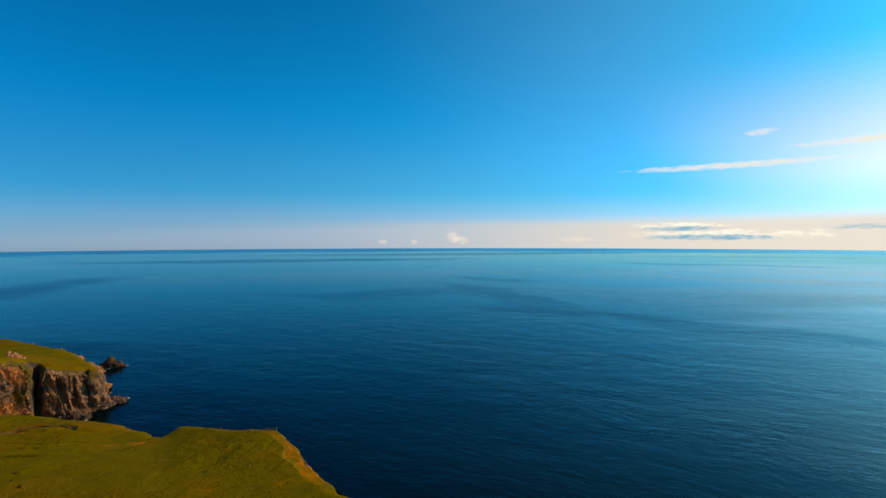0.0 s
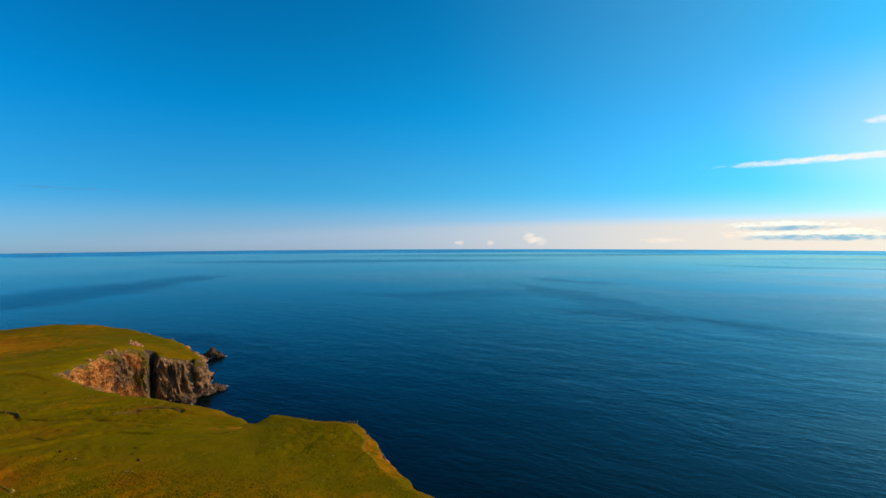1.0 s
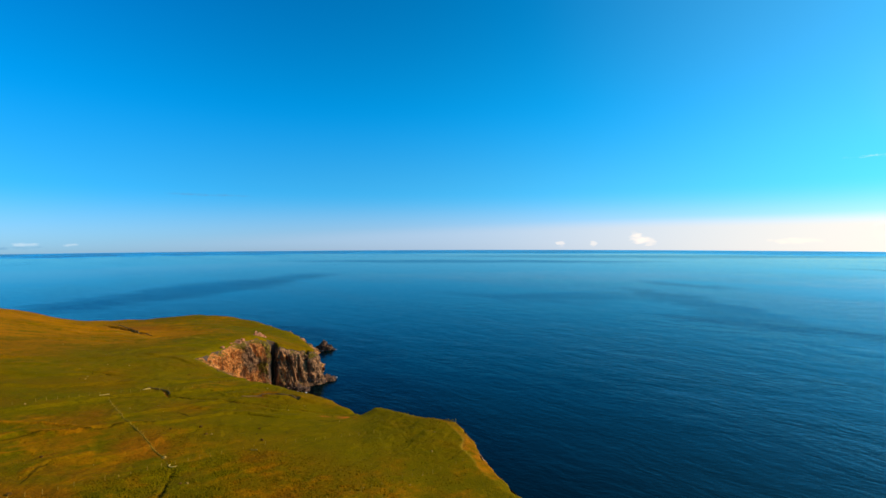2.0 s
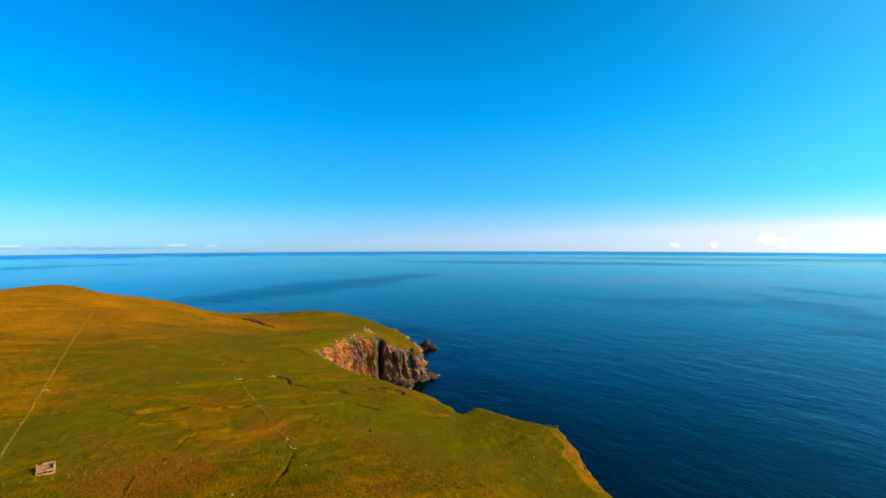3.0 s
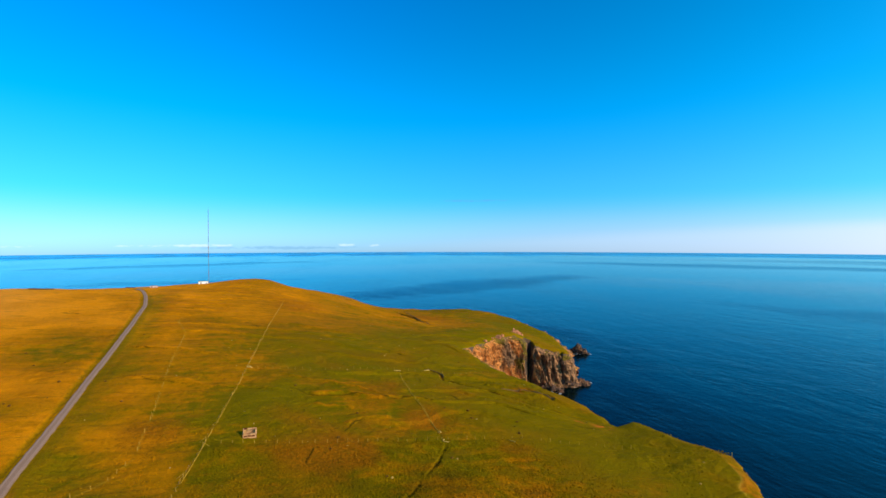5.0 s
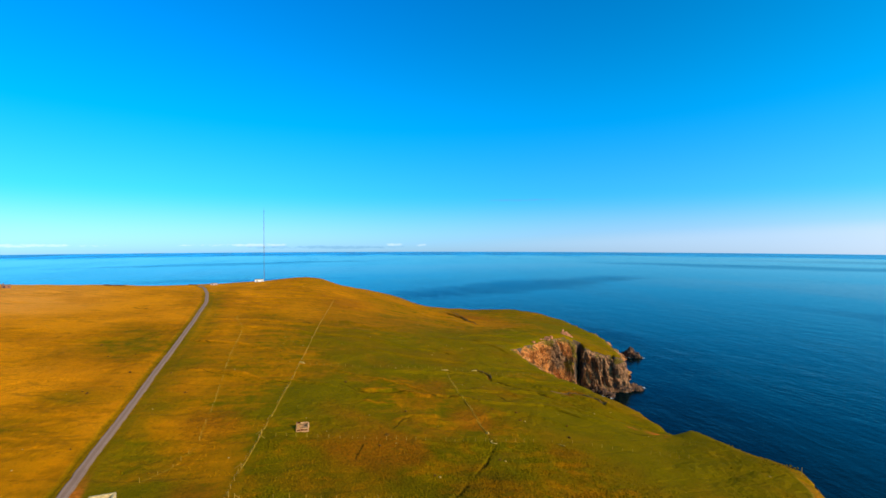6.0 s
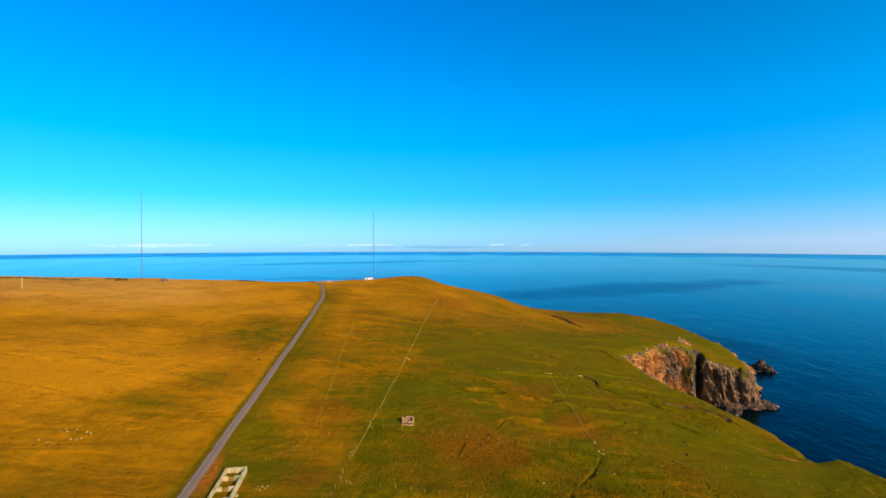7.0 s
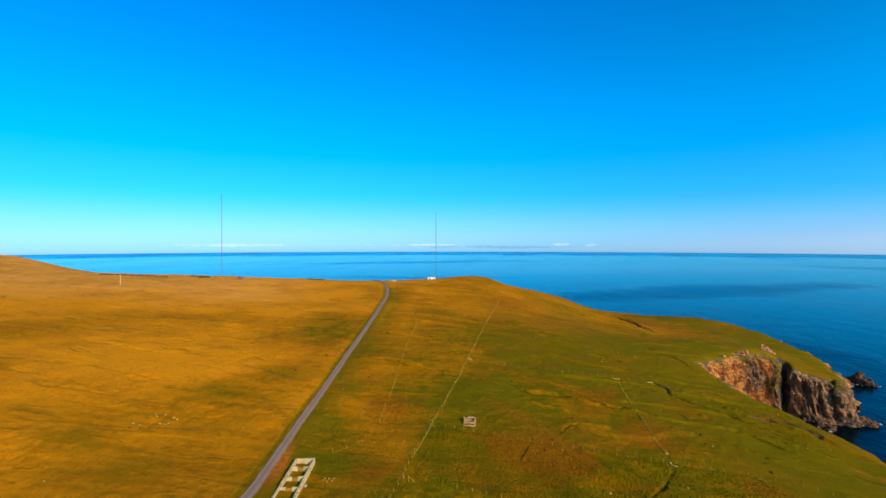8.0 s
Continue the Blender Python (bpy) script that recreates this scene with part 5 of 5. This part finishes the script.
ribbon("turf_bank", [(-121.5, 127.2), (-119.3, 129.6), (-116.4, 133.6), (-111.3, 135.2), (-107.3, 136.2), (-104.5, 136.3)], 0.4, PEAT, 0.05, "dark undercut turf bank above the sea cliff", "bank", cols=7, step=0.5, ragged=0.18, hump=0.3, kind="", seed=251)
ribbon("turf_bank", [(-342.1, 240.8), (-324, 233), (-306.7, 225.4), (-290, 219.5), (-276.4, 214.7)], 0.5, PEAT, 0.05, "dark peat bank running over the low saddle", "bank", cols=7, step=0.9, ragged=0.25, hump=0.3, kind="", seed=261)
ribbon("turf_bank", [(-416.5, -99), (-413.5, -92), (-409.4, -85)], 1.3, PEAT, 0.1, "short dark peat bank beside the far radio mast", "bank", cols=7, ragged=0.5, hump=0.9, kind="", seed=217)


def build_pole():
    pole = thing("wooden_pole", -341.3, -121.8, 0, "tall pale wooden pole standing alone on the moor", "pole")
    part("shaft", rod(bmesh.new(), (0, 0, -0.5), (0.05, 0.02, 6.3), 0.2, 8), CONCRETE, pole)
    part("cap", rod(bmesh.new(), (0.05, 0.02, 6.3), (0.05, 0.02, 6.38), 0.2, 8), MAST_STEEL, pole)


build_pole()

# ---- stones, slabs and bits lying about ----
ROCKS = {}


def build_stone(x, y, size, pale=True, seed=0, label="", sink=0.12):
    key = (seed % 5, pale)
    if key not in ROCKS:
        bm = rock_mesh(seed % 5 + 40, 1.0, 0.8, 0.75, 2, 0.4, 0.4)
        me = bpy.data.meshes.new("boulder")
        bm.to_mesh(me)
        bm.free()
        me.materials.append(BOULDER if pale else DARK_STONE)
        ROCKS[key] = me
    ob = new("boulder", ROCKS[key])
    ob.matrix_basis = pose(x, y, height_at(x, y) + size * (0.3 - sink), 0, 0, seed * 67 % 360) @ Matrix.Diagonal((size, size, size, 1))
    return tagged(ob, label or ("pale weathered boulder lying on the turf" if pale else "dark mossy boulder lying on the turf"), "boulder", "scattered boulders")


PALE_STONES = [(-124.2, -19.5), (-173.4, 109.7), (-157.2, 83.2), (-101.3, 95.3), (-83.6, 54), (-101.5, 53.2), (-83.6, 72.2), (-171.8, 53.6),
               (-50.3, 125.8), (-46.2, 113.8), (-98.9, 78.9), (-189, 128), (-150, 41), (-206, 96), (-372, 118), (-395, 150), (-340, 60), (-344, 233.8), (-328.3, 233.1), (-183.9, 133), (-177, 112.8)]
DARK_STONES = [(-174.6, 108.6), (-102.6, 94.6), (-84.6, 53.4), (-106.5, 53.4), (-84.4, 71.2), (-112, 92), (-107.5, 97.5), (-178, 12), (-184, 1),
               (-158, 14), (-206, 3), (-149, 60), (-95, 106), (-88, 99), (-160, 140), (-236, 30), (-119.5, 66), (-254.8, -48.7), (-223.3, -7.4), (-206.4, -5.1), (-170.5, -10.7), (-168.4, -9.5), (-102, 49.1)]
for i, (x, y) in enumerate(PALE_STONES):
    build_stone(x, y, 0.24 + 0.1 * (i * 37 % 5) / 4, True, i)
for i, (x, y) in enumerate(DARK_STONES):
    build_stone(x, y, 0.3 + 0.18 * (i * 53 % 5) / 4, False, i)
for i in range(20):
    a, r = pick.uniform(0, math.tau), pick.uniform(0.5, 1.0)
    build_stone(-127.5 + 4.6 * r * math.cos(a) - (i % 3), -40.5 + 5.5 * r * math.sin(a), pick.uniform(0.18, 0.38), i % 3 != 0, i, "tumbled stone in an old rubble heap")
# the pinkish outcrop over the cliff, and rocks on the headland's rim
def build_crag(x, y, size, seed, label, stand=0.0):
    bm = rock_mesh(seed + 70, 1.0, 0.65, 0.8, 2, 0.75, 0.5)
    ob = new("crag", bpy.data.meshes.new("crag"))
    bm.to_mesh(ob.data)
    bm.free()
    ob.data.materials.append(CRAG)
    ob.matrix_basis = pose(x, y, height_at(x, y) + (0.35 * stand - 0.15) * size, 0, 12, 40 + seed * 23 % 50) @ Matrix.Diagonal((size, size, size * (1 + stand), 1))
    tagged(ob, label, "rock", "outcrop crags")


crag_chance = random.Random(8)
for k in range(34):
    along_it, aside = crag_chance.gauss(0, 4.2), crag_chance.gauss(0, 1.5)
    build_crag(-221.5 - 0.75 * along_it + 0.6 * aside, 247.0 + 0.55 * along_it + 0.8 * aside, crag_chance.uniform(0.5, 1.6), k, "weathered pinkish crag of the outcrop above the cliff", crag_chance.uniform(0.1, 0.9))
for k in range(6):
    share_of = crag_chance.uniform(0.25, 1.0)
    build_crag(-192.0 - 13.5 * share_of, 178.5 + 44 * share_of, crag_chance.uniform(0.35, 1.0), k + 40, "small reddish rock broken out along the cliff rim")
for k, (x, y, size) in enumerate(((-200.9, 208.6, 1.7), (-203.5, 214.5, 1.3), (-269, 314.2, 0.5), (-236.5, 297.4, 0.5), (-234, 296.4, 0.4))):
    build_crag(x, y, size, k + 20, "weathered pinkish rock in the grass above the cliff")


def build_slab(name, x, y, turn, long, wide, mat, label, category, tall=0.25):
    ob = new(name, bpy.data.meshes.new(name))
    bm = block(-long / 2, -wide / 2, -0.3, long / 2, wide / 2, tall, bevel=0.05, wear=0.06, cuts=4)
    bm.to_mesh(ob.data)
    bm.free()
    ob.data.materials.append(mat)
    ob.matrix_basis = pose(x, y, height_at(x, y) + 0.02, 0, 0, turn)
    return tagged(ob, label, category)


build_stone(-98.6, 79.2, 0.5, True, 5, "pale boulder at the foot of the sagging fence")
build_slab("stone_slab", -151.8, 101.6, 62, 2.6, 0.45, SLAB, "pale concrete slab lying at the fence corner", "slab", 0.14)
build_slab("stone_slab", -150.3, 114.6, 75, 2.2, 0.6, SLAB, "pale slab across the small stream", "slab", 0.26)
build_slab("stone_slab", -172.6, 52.9, 50, 1.4, 0.55, SLAB, "pale trough-like slab beside the long fence", "slab", 0.45)
build_slab("driftwood_plank", -85.1, 92.9, 20, 1.7, 0.22, WEATHERED_WOOD, "pale plank lying in the grass", "plank", 0.3)


def build_trough():
    """A half ring of pale kerb stones."""
    ring = thing("spring_kerb", -92.8, 76.8, 0, "curved pale stone kerb round a spring", "kerb")
    for k in range(7):
        a = radians(200 + k * 24)
        s = part("kerb_stone", block(-0.24, -0.13, -0.25, 0.24, 0.13, 0.2, bevel=0.03, wear=0.03), SLAB, ring)
        s.matrix_basis = pose(0.95 * math.cos(a), 0.95 * math.sin(a), height_at(-92.8 + 0.95 * math.cos(a), 76.8 + 0.95 * math.sin(a)) - height_at(-92.8, 76.8), 0, 0, math.degrees(a) + 90)


build_trough()
marker = thing("marker_post", -46.9, 134.2, 0, "thin pale marker post on the cliff edge", "post")
part("shaft", rod(bmesh.new(), (0, 0, -0.4), (0.1, 0, 1.7), 0.07, 6), WEATHERED_WOOD, marker)


# ---- foam round the sea rocks ----
def build_foam():
    bm = bmesh.new()
    rng = random.Random(5)
    for cx, cy, sx, sy, count in ((-180.5, 272.5, 2.0, 1.2, 9), (-182.5, 255.5, 3, 0.8, 7), (-185, 238, 4, 0.8, 12), (-233, 334.5, 4, 0.8, 7), (-226.5, 343.5, 1.0, 1.6, 4), (-179.5, 238.5, 2, 0.8, 8)):
        for _ in range(count):
            x, y, r = cx + rng.uniform(-sx, sx), cy + rng.uniform(-sy, sy), rng.uniform(0.2, 0.5)
            ring = [bm.verts.new((x + 1.6 * r * rng.uniform(0.6, 1) * math.cos(a), y + r * rng.uniform(0.6, 1) * math.sin(a), 0.06)) for a in (math.tau * k / 9 for k in range(9))]
            top = bm.verts.new((x, y, 0.16))
            for k in range(9):
                bm.faces.new((ring[k], ring[(k + 1) % 9], top))
    me = bpy.data.meshes.new("surf")
    bm.to_mesh(me)
    bm.free()
    me.materials.append(FOAM)
    tagged(new("surf", me), "flecks of white surf round the shore rocks", "surf", kind="stuff")


build_foam()


# ---- tussocks ----
def build_tussocks():
    """Many low, ragged clumps of coarse grass, thickest in the rough ground below the stone hut."""
    rng = np.random.default_rng(3)
    x, y = rng.uniform(-140, -30, 150000), rng.uniform(-10, 140, 150000)
    rough = 0.62 * within(x + 1.5 * value_noise(x / 4, y / 4, 302), y + 1.5 * value_noise(x / 4, y / 4, 303), TUSSOCK_FIELD) * smooth(104, 78, y) + 0.10 * fbm(x / 13, y / 13, 3, 301)
    road_near, _ = along(x, y, ROAD)
    inside = inland(x, y)
    keep = (rng.uniform(0, 1, x.size) < rough) & (road_near > 3) & (inside > 1.0)
    keep &= ~((np.abs(y + 6.5) < 4.5) & (x > -108) & (x < -86)) & (np.hypot(x + 119.6, y - 35.4) > 3.2)
    x, y = x[keep], y[keep]
    z = ground_height(x, y)
    tall, wide = rng.uniform(0.07, 0.21, x.size), rng.uniform(0.12, 0.33, x.size)
    sides = 6
    a = np.linspace(0, math.tau, sides, endpoint=False)[None] + rng.uniform(0, 6, x.size)[:, None]
    r = wide[:, None] * rng.uniform(0.6, 1.15, (x.size, sides))
    ring = np.stack([x[:, None] + r * np.cos(a), y[:, None] + r * np.sin(a), np.broadcast_to((z - 0.12)[:, None], r.shape)], -1)
    r2 = r * rng.uniform(0.35, 0.75, r.shape)
    crown = np.stack([x[:, None] + r2 * np.cos(a + 0.4), y[:, None] + r2 * np.sin(a + 0.4), (z + 0.0)[:, None] + tall[:, None] * rng.uniform(0.5, 1.0, r.shape)], -1)
    top = np.stack([x + rng.uniform(-0.1, 0.1, x.size), y + rng.uniform(-0.1, 0.1, x.size), z + tall * 0.9], -1)[:, None]
    co = np.concatenate([ring, crown, top], 1).reshape(-1, 3)
    base = (np.arange(x.size) * (2 * sides + 1))[:, None, None]
    i = np.arange(sides)
    j = (i + 1) % sides
    tris = np.concatenate([np.stack([i, j, sides + i], -1), np.stack([j, sides + j, sides + i], -1), np.stack([sides + i, sides + j, np.full(sides, 2 * sides)], -1)], 0)
    kinds = {k: np.repeat(v, 2 * sides + 1) for k, v in turf_kinds(x, y, inside[keep]).items()}
    me = mesh_from("tussock_grass", co, (base + tris[None]).reshape(-1, 3), TUSSOCK, kinds, smooth_shade=False)
    tagged(new("tussock_grass", me), "coarse tussocks of dead and green grass over the rough ground", "grass", kind="stuff")


build_tussocks()


def field_stone_material():
    m, n = material("field_stone")
    chance = n.node("ShaderNodeNewGeometry").outputs["Random Per Island"]
    grain = n.noise(place(n), 12.0, 3.0, 0.6)
    pale = n.mix(n.step(grain, 0.3, 0.7), (0.34, 0.20, 0.04), (0.52, 0.34, 0.08))
    colour = n.mix(n.step(chance, 0.40, 0.55), (0.07, 0.035, 0.004), pale)
    finish(n, colour, 0.9, grain, 0.5, 0.03, specular=0.1)
    return m


def build_field_stones():
    """Small stones and bits of turf strewn over the moor, more of them where the ground is worn."""
    rng = np.random.default_rng(12)
    x, y = rng.uniform(-330, -40, 2600), rng.uniform(-110, 220, 2600)
    road_near, _ = along(x, y, ROAD)
    keep = (inland(x, y) > 4) & (road_near > 2.0) & (rng.uniform(0, 1, x.size) < 0.08 + 0.5 * smooth(0.1, 0.6, fbm(x / 22, y / 22, 3, 331)))
    x, y = x[keep], y[keep]
    z = ground_height(x, y)
    size = 0.07 + 0.17 * rng.uniform(0, 1, x.size) ** 2
    sides = 5
    a = np.linspace(0, math.tau, sides, endpoint=False)[None] + rng.uniform(0, 6, x.size)[:, None]
    rings = []
    for reach, up in ((0.9, -0.3), (1.0, 0.25), (0.55, 0.7)):
        r = size[:, None] * reach * rng.uniform(0.7, 1.2, a.shape)
        rings.append(np.stack([x[:, None] + 1.3 * r * np.cos(a), y[:, None] + r * np.sin(a), z[:, None] + size[:, None] * up * rng.uniform(0.8, 1.2, a.shape)], -1))
    co = np.concatenate(rings, 1).reshape(-1, 3)
    base = (np.arange(x.size) * 3 * sides)[:, None, None]
    i = np.arange(sides)
    j = (i + 1) % sides
    tris = [np.stack([i + k, j + k, i + k + sides], -1) for k in (0, sides)] + [np.stack([j + k, j + k + sides, i + k + sides], -1) for k in (0, sides)]
    tris.append(np.stack([np.full(sides - 2, 2 * sides), 2 * sides + np.arange(1, sides - 1), 2 * sides + np.arange(2, sides)], -1))
    faces = (base + np.concatenate(tris, 0)[None]).reshape(-1, 3)
    me = mesh_from("field_stones", co, faces, field_stone_material(), smooth_shade=False)
    tagged(new("field_stones", me), "small pale and dark stones strewn over the moor turf", "stones", kind="stuff")


build_field_stones()
for k in range(8):
    build_stone(-97.0 + 0.9 * math.sin(k * 2.4) * (0.4 + 0.1 * k), 0.1 + 1.3 * math.cos(k * 2.4) * (0.4 + 0.1 * k), 0.16 + 0.03 * (k % 3), True, k, "pale rubble stone in the heap beside the concrete ruin", 0.08)
